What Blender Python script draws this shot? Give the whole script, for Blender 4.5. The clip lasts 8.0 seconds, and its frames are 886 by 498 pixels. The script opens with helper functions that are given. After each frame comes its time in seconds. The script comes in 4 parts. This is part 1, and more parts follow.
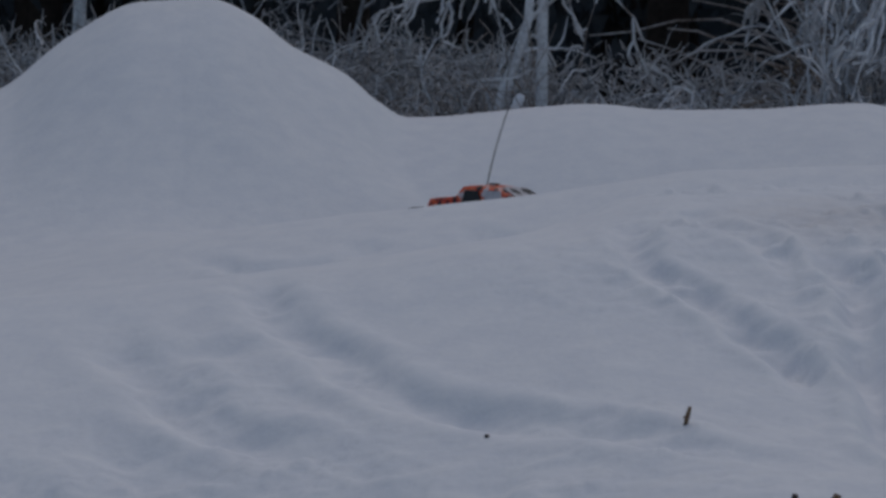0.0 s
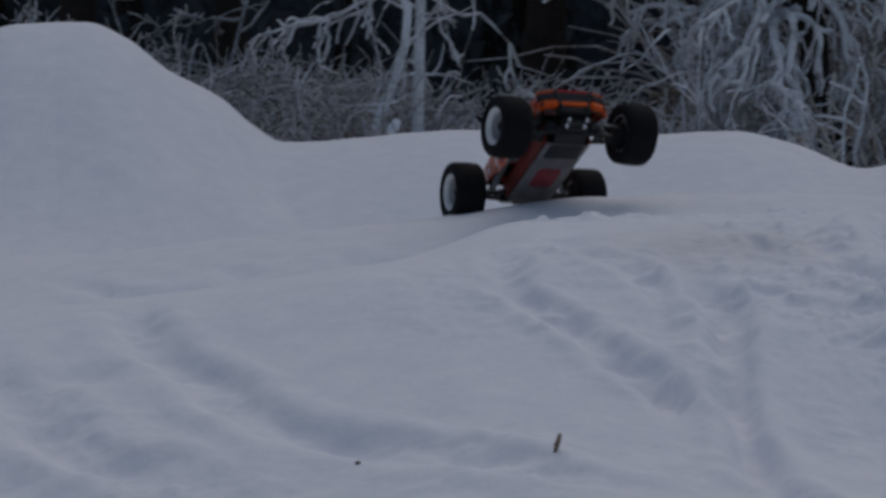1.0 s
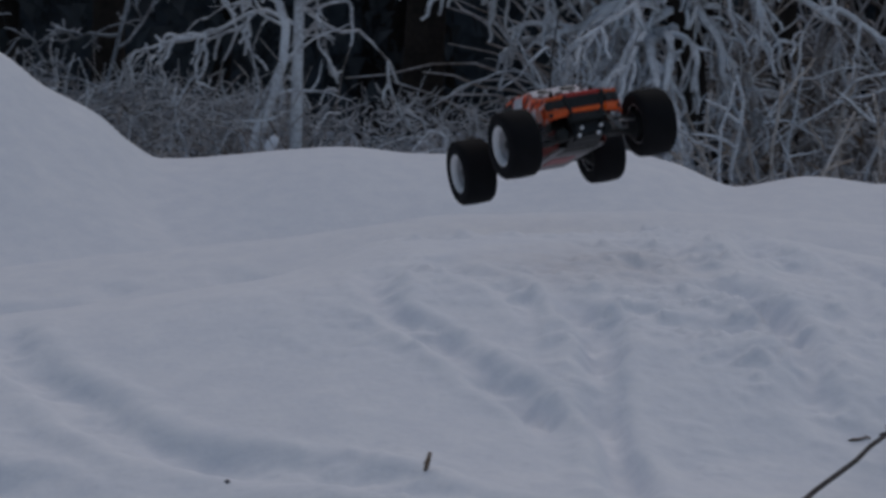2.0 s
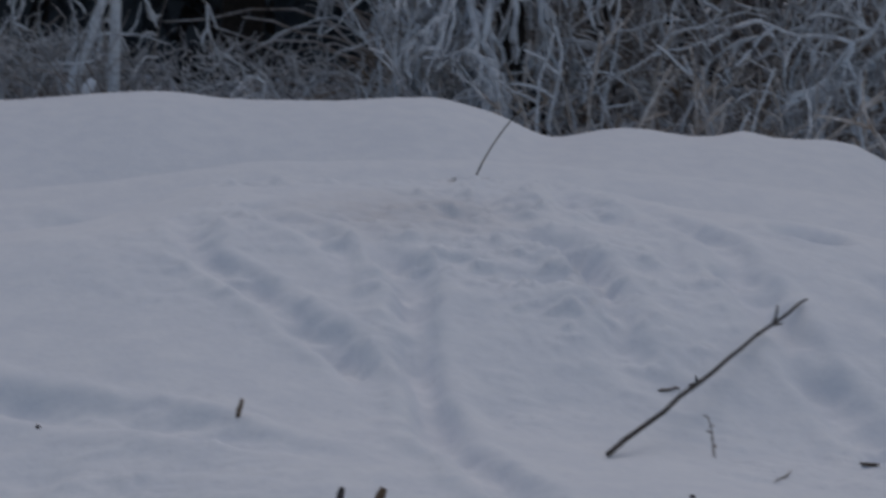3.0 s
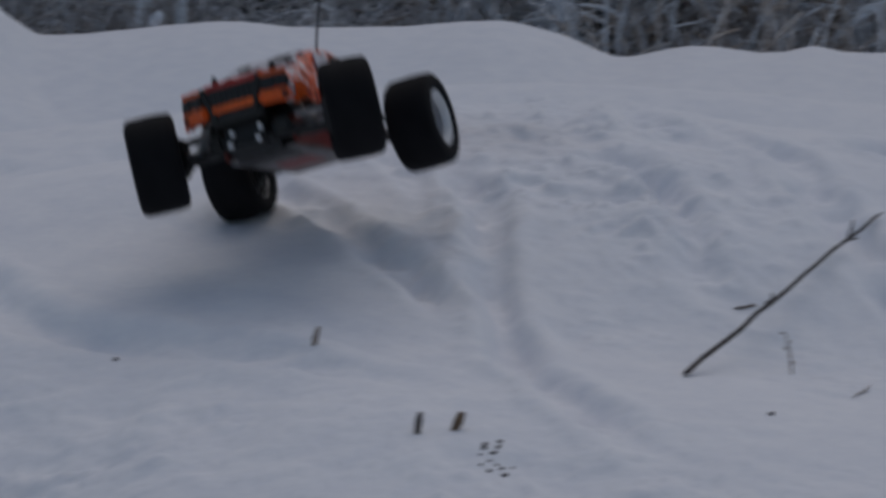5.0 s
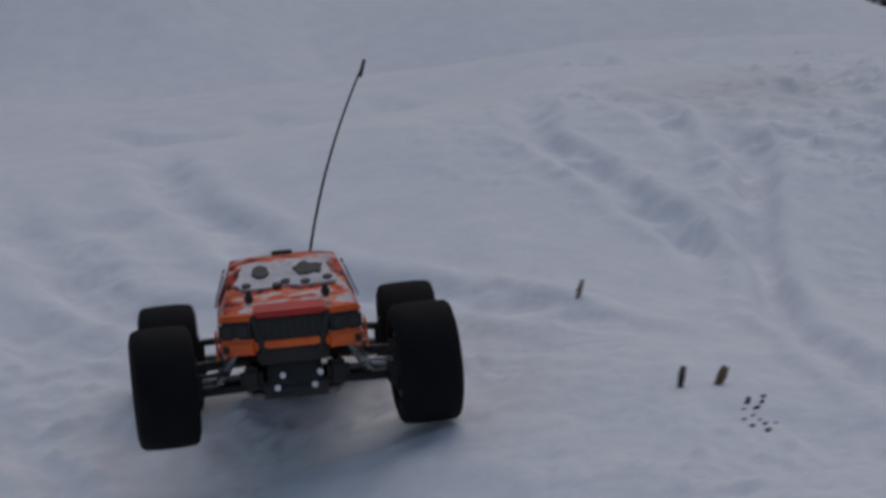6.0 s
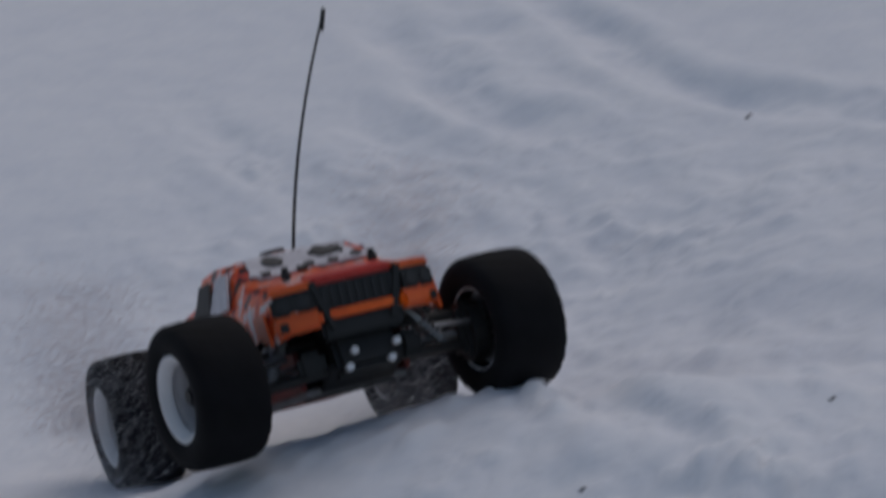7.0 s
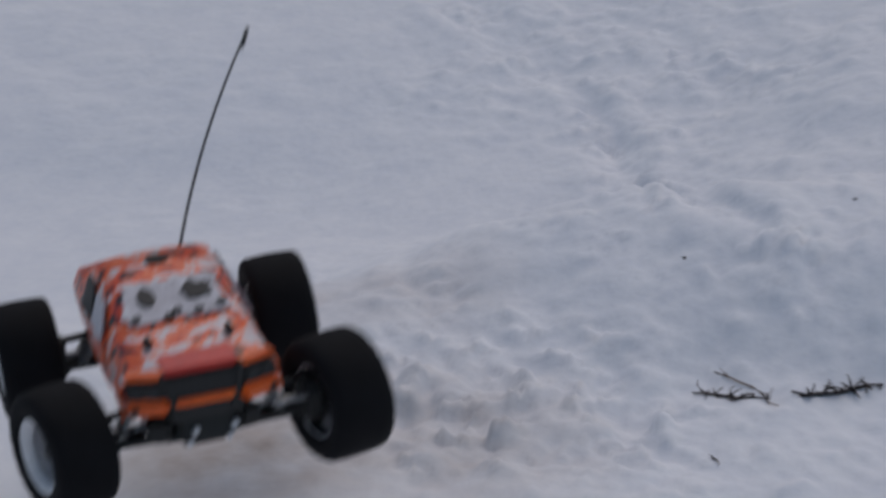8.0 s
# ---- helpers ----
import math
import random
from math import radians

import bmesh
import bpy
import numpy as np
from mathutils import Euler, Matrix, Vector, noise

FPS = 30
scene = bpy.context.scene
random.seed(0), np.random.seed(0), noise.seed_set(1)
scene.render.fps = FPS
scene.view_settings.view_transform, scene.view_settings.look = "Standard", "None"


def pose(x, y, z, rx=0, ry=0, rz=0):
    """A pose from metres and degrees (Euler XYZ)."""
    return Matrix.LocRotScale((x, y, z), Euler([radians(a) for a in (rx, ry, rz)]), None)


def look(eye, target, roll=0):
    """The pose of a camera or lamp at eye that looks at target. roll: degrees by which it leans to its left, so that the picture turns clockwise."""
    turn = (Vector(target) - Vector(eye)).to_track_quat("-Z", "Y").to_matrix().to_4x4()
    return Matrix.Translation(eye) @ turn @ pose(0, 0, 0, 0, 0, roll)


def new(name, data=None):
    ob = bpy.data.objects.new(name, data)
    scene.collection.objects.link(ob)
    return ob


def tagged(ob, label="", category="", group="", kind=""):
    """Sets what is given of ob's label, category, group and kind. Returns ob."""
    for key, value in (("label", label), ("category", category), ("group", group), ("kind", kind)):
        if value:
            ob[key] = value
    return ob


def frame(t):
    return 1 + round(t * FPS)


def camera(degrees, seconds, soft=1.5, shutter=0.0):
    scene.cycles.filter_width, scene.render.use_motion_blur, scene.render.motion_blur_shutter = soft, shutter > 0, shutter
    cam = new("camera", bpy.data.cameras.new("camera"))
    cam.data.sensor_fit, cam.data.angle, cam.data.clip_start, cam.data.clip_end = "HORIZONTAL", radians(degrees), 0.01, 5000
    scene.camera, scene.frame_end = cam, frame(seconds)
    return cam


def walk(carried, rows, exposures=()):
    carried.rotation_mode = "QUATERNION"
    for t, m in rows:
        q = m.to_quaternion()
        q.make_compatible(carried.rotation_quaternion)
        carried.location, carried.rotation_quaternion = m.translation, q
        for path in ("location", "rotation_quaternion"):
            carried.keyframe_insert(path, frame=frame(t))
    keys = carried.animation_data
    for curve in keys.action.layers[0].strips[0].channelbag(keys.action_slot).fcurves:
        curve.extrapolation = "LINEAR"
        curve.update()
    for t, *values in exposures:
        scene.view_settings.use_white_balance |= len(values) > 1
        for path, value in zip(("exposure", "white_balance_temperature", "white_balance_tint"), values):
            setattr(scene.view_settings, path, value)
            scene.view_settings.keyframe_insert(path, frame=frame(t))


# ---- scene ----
# ---------------------------------------------------------------- camera
Z0 = 1.15          # eye height over the foot of the snow mound
cam = camera(18.0, 8.0, soft=3.2, shutter=0.5)
walk(cam, [
    (0.0, pose(-0.027, 0.011, Z0 + -0.008, 85.002, 0, -0.000) @ pose(0, 0, 0, 0, 0, 0.000)),
    (0.5, pose(-0.024, 0.007, Z0 + -0.009, 85.129, 0, -0.682) @ pose(0, 0, 0, 0, 0, 0.264)),
    (1.0, pose(-0.018, -0.000, Z0 + -0.002, 85.499, 0, -2.503) @ pose(0, 0, 0, 0, 0, 0.484)),
    (1.5, pose(-0.013, -0.000, Z0 + -0.002, 85.768, 0, -3.736) @ pose(0, 0, 0, 0, 0, 0.577)),
    (1.7, pose(-0.008, 0.004, Z0 + 0.001, 85.874, 0, -4.170) @ pose(0, 0, 0, 0, 0, 0.685)),
    (2.8, pose(0.005, -0.000, Z0 + -0.001, 85.225, 0, -7.808) @ pose(0, 0, 0, 0, 0, 1.413)),
    (3.0, pose(0.004, -0.002, Z0 + 0.003, 84.856, 0, -8.680) @ pose(0, 0, 0, 0, 0, 1.824)),
    (3.5, pose(0.017, 0.000, Z0 + 0.001, 83.908, 0, -10.054) @ pose(0, 0, 0, 0, 0, 2.266)),
    (4.0, pose(0.023, 0.003, Z0 + 0.006, 83.288, 0, -11.328) @ pose(0, 0, 0, 0, 0, 1.868)),
    (4.5, pose(0.019, 0.001, Z0 + 0.005, 83.866, 0, -10.687) @ pose(0, 0, 0, 0, 0, 1.197)),
    (5.0, pose(0.003, 0.002, Z0 + 0.002, 83.280, 0, -7.225) @ pose(0, 0, 0, 0, 0, 0.243)),
    (5.2, pose(0.008, 0.003, Z0 + 0.000, 83.132, 0, -5.588) @ pose(0, 0, 0, 0, 0, -0.191)),
    (6.3, pose(0.010, -0.001, Z0 + 0.004, 81.263, 0, 0.417) @ pose(0, 0, 0, 0, 0, -0.162)),
    (6.5, pose(0.009, -0.001, Z0 + -0.001, 80.412, 0, 2.270) @ pose(0, 0, 0, 0, 0, -0.353)),
    (6.6, pose(0.004, 0.001, Z0 + 0.001, 80.212, 0, 2.987) @ pose(0, 0, 0, 0, 0, -0.414)),
    (6.7, pose(-0.003, -0.000, Z0 + -0.000, 80.078, 0, 3.642) @ pose(0, 0, 0, 0, 0, -0.482)),
    (6.9, pose(-0.003, -0.004, Z0 + -0.006, 79.105, 0, 5.031) @ pose(0, 0, 0, 0, 0, -0.373)),
    (7.0, pose(-0.001, -0.003, Z0 + -0.005, 78.430, 0, 5.774) @ pose(0, 0, 0, 0, 0, -0.354)),
    (7.1, pose(0.004, -0.017, Z0 + 0.013, 77.682, 0, 6.628) @ pose(0, 0, 0, 0, 0, -0.430)),
    (7.3, pose(0.039, -0.253, Z0 + 0.062, 76.862, 0, 8.245) @ pose(0, 0, 0, 0, 0, -0.481)),
    (7.5, pose(0.087, -0.484, Z0 + 0.129, 75.697, 0, 9.791) @ pose(0, 0, 0, 0, 0, -0.533)),
    (7.7, pose(0.158, -0.710, Z0 + 0.214, 74.240, 0, 10.560) @ pose(0, 0, 0, 0, 0, -0.584)),
    (7.8, pose(0.144, -0.904, Z0 + 0.221, 74.589, 0, 10.048) @ pose(0, 0, 0, 0, 0, -0.623)),
    (8.0, pose(0.185, -1.383, Z0 + 0.434, 73.331, 0, 9.641) @ pose(0, 0, 0, 0, 0, -0.697)),
], exposures=[(0, 0.02, 6800, 6), (2.8, 0.16, 6920, 7), (5.0, 0.13, 6980, 7), (6.5, 0.27, 6980, 7), (7.5, 0.40, 7150, 8), (8.0, 0.56, 7150, 8)])

# ---------------------------------------------------------------- light: overcast winter dusk
world = bpy.data.worlds.new("winter_sky")
scene.world = world
world.use_nodes = True
wn = world.node_tree
sky = wn.nodes.new("ShaderNodeTexSky")
sky.sky_type = "NISHITA"
sky.sun_disc = False
sky.sun_elevation = radians(59)
sky.sun_rotation = radians(18)
sky.air_density, sky.dust_density, sky.ozone_density = 1.0, 1.3, 1.2
wn.links.new(sky.outputs[0], wn.nodes["Background"].inputs[0])
wn.nodes["Background"].inputs[1].default_value = 0.064
sun = bpy.data.lights.new("sun", "SUN")
sun.energy, sun.angle, sun.color = 0.56, radians(75), (1.0, 0.93, 0.92)
sun_ob = new("sun", sun)
sun_ob.matrix_world = look((1.9, 9.8, 10), (0, 4, 0))


# ---------------------------------------------------------------- materials
def mat(name, base, rough=0.6, metal=0.0, dark=None, scale=8.0, fine=60.0, bump=0.2, dist=0.01, spec=0.5, lo=0.35, hi=0.65):
    """A surface with two scales of tone and a fine relief."""
    m = bpy.data.materials.new(name)
    m.use_nodes = True
    t = m.node_tree
    b = t.nodes["Principled BSDF"]
    b.inputs["Roughness"].default_value = rough
    b.inputs["Metallic"].default_value = metal
    b.inputs["Specular IOR Level"].default_value = spec
    co = t.nodes.new("ShaderNodeTexCoord")
    n1 = t.nodes.new("ShaderNodeTexNoise")
    n1.inputs["Scale"].default_value, n1.inputs["Detail"].default_value = scale, 5
    n2 = t.nodes.new("ShaderNodeTexNoise")
    n2.inputs["Scale"].default_value, n2.inputs["Detail"].default_value = fine, 4
    for n in (n1, n2):
        t.links.new(co.outputs["Object"], n.inputs["Vector"])
    mixf = t.nodes.new("ShaderNodeMath")
    mixf.operation = "MULTIPLY_ADD"
    mixf.inputs[1].default_value, mixf.inputs[2].default_value = 0.4, 0.0
    t.links.new(n2.outputs[0], mixf.inputs[0])
    add = t.nodes.new("ShaderNodeMath")
    add.operation = "MULTIPLY_ADD"
    add.inputs[1].default_value = 0.6
    t.links.new(n1.outputs[0], add.inputs[0])
    t.links.new(mixf.outputs[0], add.inputs[2])
    ramp = t.nodes.new("ShaderNodeValToRGB")
    ramp.color_ramp.elements[0].position, ramp.color_ramp.elements[1].position = lo, hi
    ramp.color_ramp.elements[0].color = (*(dark or [c * 0.75 for c in base]), 1)
    ramp.color_ramp.elements[1].color = (*base, 1)
    t.links.new(add.outputs[0], ramp.inputs[0])
    t.links.new(ramp.outputs[0], b.inputs["Base Color"])
    bp = t.nodes.new("ShaderNodeBump")
    bp.inputs["Strength"].default_value, bp.inputs["Distance"].default_value = bump, dist
    t.links.new(add.outputs[0], bp.inputs["Height"])
    t.links.new(bp.outputs[0], b.inputs["Normal"])
    return m


SNOW = mat("snow", (0.82, 0.83, 0.87), 0.85, dark=(0.74, 0.76, 0.82), scale=14.0, fine=70.0, bump=0.35, dist=0.008, spec=0.2)

def soil_and_shade(m, patches):
    """Soil worked into the snow and shade painted with it: patches of (x, y, z, radius, strength)."""
    t = m.node_tree
    b = t.nodes["Principled BSDF"]
    base = b.inputs["Base Color"].links[0].from_socket
    geo = t.nodes.new("ShaderNodeNewGeometry")
    noi = t.nodes.new("ShaderNodeTexNoise")
    noi.inputs["Scale"].default_value, noi.inputs["Detail"].default_value = 16.0, 5.0
    t.links.new(geo.outputs["Position"], noi.inputs["Vector"])
    for x, y, z, radius, strength in patches:
        d = t.nodes.new("ShaderNodeVectorMath")
        d.operation = "DISTANCE"
        d.inputs[1].default_value = (x, y, z)
        t.links.new(geo.outputs["Position"], d.inputs[0])
        r = t.nodes.new("ShaderNodeMapRange")
        r.inputs["From Min"].default_value, r.inputs["From Max"].default_value = radius * 0.2, radius
        r.inputs["To Min"].default_value, r.inputs["To Max"].default_value = strength * 1.7, 0.0
        t.links.new(d.outputs["Value"], r.inputs["Value"])
        k = t.nodes.new("ShaderNodeMath")
        k.operation, k.use_clamp = "MULTIPLY", True
        t.links.new(r.outputs[0], k.inputs[0])
        t.links.new(noi.outputs[0], k.inputs[1])
        mix = t.nodes.new("ShaderNodeMix")
        mix.data_type = "RGBA"
        t.links.new(k.outputs[0], mix.inputs["Factor"])
        t.links.new(base, mix.inputs["A"])
        mix.inputs["B"].default_value = (0.42, 0.35, 0.32, 1)
        base = mix.outputs["Result"]
    t.links.new(base, b.inputs["Base Color"])


# brown also deepens the snow where the truck's soft shadow falls
soil_and_shade(SNOW, (
    (-0.52, 2.67, Z0 + -0.89, 0.20, 0.30),
    (-0.77, 2.64, Z0 + -0.96, 0.25, 0.40),
    (-0.72, 2.10, Z0 + -0.93, 0.28, 0.75),
    (-0.42, 2.22, Z0 + -0.93, 0.30, 0.45),
    (0.73, 5.20, Z0 + -0.39, 0.30, 0.25),
))
POWDER = mat("dirty_powder_snow", (0.74, 0.59, 0.56), 0.9, dark=(0.64, 0.50, 0.47), scale=30.0, fine=90.0, bump=0.0, spec=0.1)
FROST = mat("frosted_bark", (0.76, 0.78, 0.82), 0.9, dark=(0.38, 0.38, 0.40), scale=7.0, fine=60.0, bump=0.5, lo=0.38, hi=0.56, spec=0.1)
# darker tone of the frosted bark
FROST_DIM = mat("grey_frosted_bark", (0.46, 0.48, 0.52), 0.9, dark=(0.16, 0.16, 0.17), scale=5.0, fine=40.0, bump=0.5, lo=0.4, hi=0.6, spec=0.1)
BROWN_TWIG = mat("frosted_brown_twig", (0.50, 0.47, 0.46), 0.9, dark=(0.16, 0.115, 0.08), scale=6.0, fine=40.0, bump=0.5, lo=0.4, hi=0.62, spec=0.1)
THICKET = mat("frosted_thicket_bark", (0.55, 0.54, 0.56), 0.9, dark=(0.24, 0.20, 0.175), scale=4.0, fine=40.0, bump=0.5, lo=0.4, hi=0.6, spec=0.1)
FUZZ = mat("rime_fuzz", (0.62, 0.64, 0.68), 0.9, dark=(0.34, 0.34, 0.36), scale=3.0, fine=30.0, bump=0.3, lo=0.38, hi=0.6, spec=0.1)
REED = mat("frosted_reed", (0.72, 0.69, 0.68), 0.9, dark=(0.36, 0.29, 0.24), scale=5.0, fine=40.0, bump=0.4, lo=0.4, hi=0.62, spec=0.1)
BARK = mat("dark_bark", (0.045, 0.036, 0.031), 0.95, dark=(0.018, 0.015, 0.013), scale=4.0, fine=30.0, bump=0.6, spec=0.1)
# base colour kept dark: it carries the shade inside the wood
WOODS = mat("shaded_needles", (0.075, 0.083, 0.090), 0.95, dark=(0.026, 0.030, 0.034), scale=1.2, fine=9.0, bump=0.3, spec=0.05)
STICK = mat("dead_stick_bark", (0.060, 0.045, 0.042), 0.85, dark=(0.018, 0.014, 0.014), scale=30.0, fine=200.0, bump=0.5, dist=0.002)
STRAW = mat("dry_straw", (0.22, 0.14, 0.08), 0.85, dark=(0.06, 0.035, 0.025), scale=40.0, fine=200.0, bump=0.4, dist=0.001)
RUBBER = mat("tyre_rubber", (0.008, 0.008, 0.010), 0.88, dark=(0.004, 0.004, 0.005), scale=30.0, fine=220.0, bump=0.25, dist=0.001, spec=0.2)
RIM = mat("white_plastic_rim", (0.70, 0.70, 0.72), 0.5, dark=(0.58, 0.58, 0.60), scale=25.0, fine=150.0, bump=0.05, dist=0.001)
# rim plastic greyed: the shade of the deep dish is in this colour
DISH = mat("shaded_plastic_dish", (0.34, 0.34, 0.36), 0.55, dark=(0.20, 0.20, 0.22), scale=25.0, fine=150.0, bump=0.05, dist=0.001)
BLACK = mat("black_plastic", (0.012, 0.012, 0.013), 0.55, dark=(0.006, 0.006, 0.006), scale=30.0, fine=160.0, bump=0.1, dist=0.001)
STEEL = mat("worn_steel", (0.42, 0.42, 0.43), 0.4, metal=0.9, dark=(0.24, 0.24, 0.25), scale=25.0, fine=160.0, bump=0.1, dist=0.001)
BOLT = mat("bright_bolt", (0.78, 0.78, 0.80), 0.45, metal=0.2, dark=(0.60, 0.60, 0.62), scale=60.0, fine=300.0, bump=0.05, dist=0.0005)
SKID = mat("scuffed_alloy_plate", (0.24, 0.23, 0.24), 0.55, metal=0.1, dark=(0.11, 0.10, 0.10), scale=20.0, fine=120.0, bump=0.15, dist=0.001)
ORANGE = mat("orange_lexan", (0.85, 0.135, 0.012), 0.3, dark=(0.62, 0.080, 0.010), scale=14.0, fine=90.0, bump=0.05, dist=0.001)
RED = mat("red_lexan", (0.66, 0.042, 0.030), 0.38, dark=(0.46, 0.022, 0.020), scale=14.0, fine=90.0, bump=0.05, dist=0.001)
# red for the underside, with the shade down there put into the colour
UNDER = mat("shaded_red_plastic", (0.24, 0.032, 0.022), 0.5, dark=(0.10, 0.014, 0.012), scale=20.0, fine=120.0, bump=0.1, dist=0.001)
WHITE = mat("snowy_white_lexan", (0.62, 0.61, 0.66), 0.5, dark=(0.40, 0.38, 0.42), scale=40.0, fine=160.0, bump=0.1, dist=0.002)
GREY = mat("smoked_window", (0.022, 0.023, 0.026), 0.6, dark=(0.012, 0.012, 0.014), scale=14.0, fine=90.0, bump=0.05, dist=0.001)
REDMARK = mat("red_print", (0.33, 0.035, 0.045), 0.5, dark=(0.16, 0.022, 0.03), scale=20.0, fine=90.0, bump=0.05, dist=0.001)


def camo_mat():
    """Painted shell: orange with broken patches of red, white frost and black flecks."""
    m = mat("painted_shell", (0.85, 0.17, 0.02), 0.35)
    t = m.node_tree
    b = t.nodes["Principled BSDF"]
    co = t.nodes.new("ShaderNodeTexCoord")
    n = t.nodes.new("ShaderNodeTexNoise")
    n.inputs["Scale"].default_value, n.inputs["Detail"].default_value, n.inputs["Distortion"].default_value = 38.0, 6.0, 0.4
    t.links.new(co.outputs["Object"], n.inputs["Vector"])
    r = t.nodes.new("ShaderNodeValToRGB")
    r.color_ramp.interpolation = "CONSTANT"
    e = r.color_ramp.elements
    e[0].position, e[0].color = 0.0, (0.02, 0.018, 0.02, 1)
    e[1].position, e[1].color = 0.39, (0.55, 0.05, 0.03, 1)
    for p, c in ((0.43, (0.76, 0.10, 0.025, 1)), (0.49, (0.84, 0.16, 0.04, 1)), (0.525, (0.74, 0.30, 0.24, 1)), (0.56, (0.64, 0.57, 0.60, 1))):
        k = e.new(p)
        k.color = c
    t.links.new(n.outputs[0], r.inputs[0])
    t.links.new(r.outputs[0], b.inputs["Base Color"])
    return m


SHELL = camo_mat()


# ---------------------------------------------------------------- mesh helpers
def finish(name, bm, material, parent=None, label="", smooth=True):
    me = bpy.data.meshes.new(name)
    bmesh.ops.recalc_face_normals(bm, faces=bm.faces)
    bm.to_mesh(me)
    bm.free()
    for p in me.polygons:
        p.use_smooth = smooth
    for m in material if isinstance(material, (list, tuple)) else (material,):
        me.materials.append(m)
    ob = new(name, me)
    if parent is not None:
        ob.parent = parent
    if label:
        ob["label"] = label
    return ob


def part(name, bm, material, parent, label="", smooth=False):
    return finish(name, bm, material, parent, label, smooth)


def box(bm, c, s, rot=None, bevel=0.0):
    m = Matrix.Translation(c) @ (rot or Matrix.Identity(4)) @ Matrix.Diagonal((*s, 1))
    g = bmesh.ops.create_cube(bm, size=1, matrix=m)
    if bevel:
        ed = list({e for v in g["verts"] for e in v.link_edges})
        bmesh.ops.bevel(bm, geom=ed, offset=bevel, segments=2, affect="EDGES")
    return bm


def rod(bm, a, b, r0, r1=None, n=8):
    a, b = Vector(a), Vector(b)
    d = b - a
    q = d.to_track_quat("Z", "Y").to_matrix().to_4x4()
    bmesh.ops.create_cone(bm, cap_ends=True, segments=n, radius1=r0, radius2=r0 if r1 is None else r1, depth=d.length,
                          matrix=Matrix.Translation((a + b) / 2) @ q)
    return bm


def lathe(bm, prof, n=32):
    """Turn a closed profile of (x, r) round the x axis."""
    rings = []
    for k in range(n):
        a = 2 * math.pi * k / n
        rings.append([bm.verts.new((x, r * math.cos(a), r * math.sin(a))) for x, r in prof])
    for k in range(n):
        p, q = rings[k], rings[(k + 1) % n]
        for i in range(len(prof)):
            j = (i + 1) % len(prof)
            bm.faces.new((p[i], p[j], q[j], q[i]))
    return bm


class Tubes:
    """Gathers many tapered, bent tubes and makes one mesh of them."""

    def __init__(self, sides=5):
        self.v, self.f, self.n = [], [], sides

    def add(self, pts, radii):
        n = self.n
        base = len(self.v)
        for i, p in enumerate(pts):
            d = (pts[min(i + 1, len(pts) - 1)] - pts[max(i - 1, 0)]).normalized()
            u = d.orthogonal().normalized()
            w = d.cross(u)
            for k in range(n):
                a = 2 * math.pi * k / n
                self.v.append(p + (u * math.cos(a) + w * math.sin(a)) * radii[i])
        for i in range(len(pts) - 1):
            for k in range(n):
                a, b = base + i * n + k, base + i * n + (k + 1) % n
                self.f.append((a, b, b + n, a + n))
        self.f.append(tuple(base + (len(pts) - 1) * n + k for k in range(n)))

    def make(self, name, material, parent=None):
        me = bpy.data.meshes.new(name)
        me.from_pydata([tuple(v) for v in self.v], [], self.f)
        for p in me.polygons:
            p.use_smooth = True
        me.materials.append(material)
        ob = new(name, me)
        if parent is not None:
            ob.parent = parent
        return ob


def wander(rng, start, way, length, steps, bend, droop=0.0):
    pts, d = [Vector(start)], Vector(way).normalized()
    for _ in range(steps):
        d = (d + Vector((rng.gauss(0, bend), rng.gauss(0, bend), rng.gauss(0, bend) - droop))).normalized()
        pts.append(pts[-1] + d * length / steps)
    return pts


# ---------------------------------------------------------------- snow ground
# stations along the run (y), each with heights across it (x: z), relative to the eye
STATIONS = []


def station(y, *heights):
    STATIONS.append((y, heights))


station(-400, (0, -1.6))
station(-8, (0, -1.3))
station(0.5, (-2, -1.2), (0, -1.16), (2, -1.16))
station(1.6, (-2, -1.05), (-0.7, -0.99), (0, -1.04), (2, -1.05))
station(2.1, (-1.5, -0.98), (-0.7, -0.92), (-0.3, -0.95), (0, -0.98), (1.5, -0.97))
station(2.45, (-1.5, -0.96), (-0.75, -0.885), (-0.35, -0.90), (-0.04, -0.925), (1, -0.9))
station(2.66, (-1.2, -0.95), (-0.75, -0.88), (-0.5, -0.845), (-0.37, -0.83), (-0.2, -0.81), (0.0, -0.795), (0.12, -0.795), (0.6, -0.8), (1.5, -0.81))
station(2.86, (-1.2, -0.98), (-0.75, -0.92), (-0.55, -0.845), (-0.37, -0.782), (-0.2, -0.745), (-0.07, -0.735), (0.12, -0.742), (0.6, -0.745), (1.5, -0.76))
station(3.15, (-1.2, -0.96), (-0.5, -0.915), (-0.2, -0.875), (0.12, -0.785), (0.6, -0.71), (1.5, -0.73))
station(3.36, (-1.2, -0.93), (-0.5, -0.885), (-0.2, -0.85), (0.12, -0.745), (0.5, -0.69), (0.9, -0.69), (1.5, -0.715))
station(3.6, (-1.4, -0.84), (-0.5, -0.84), (-0.2, -0.81), (0.1, -0.71), (0.45, -0.655), (0.9, -0.665), (1.6, -0.7))
station(4.05, (-1.4, -0.72), (-0.5, -0.72), (0, -0.665), (0.32, -0.625), (0.85, -0.66), (1.25, -0.69), (2, -0.7))
station(4.65, (-1.4, -0.62), (-0.4, -0.59), (0.3, -0.52), (1.0, -0.5), (1.34, -0.525), (2, -0.56))
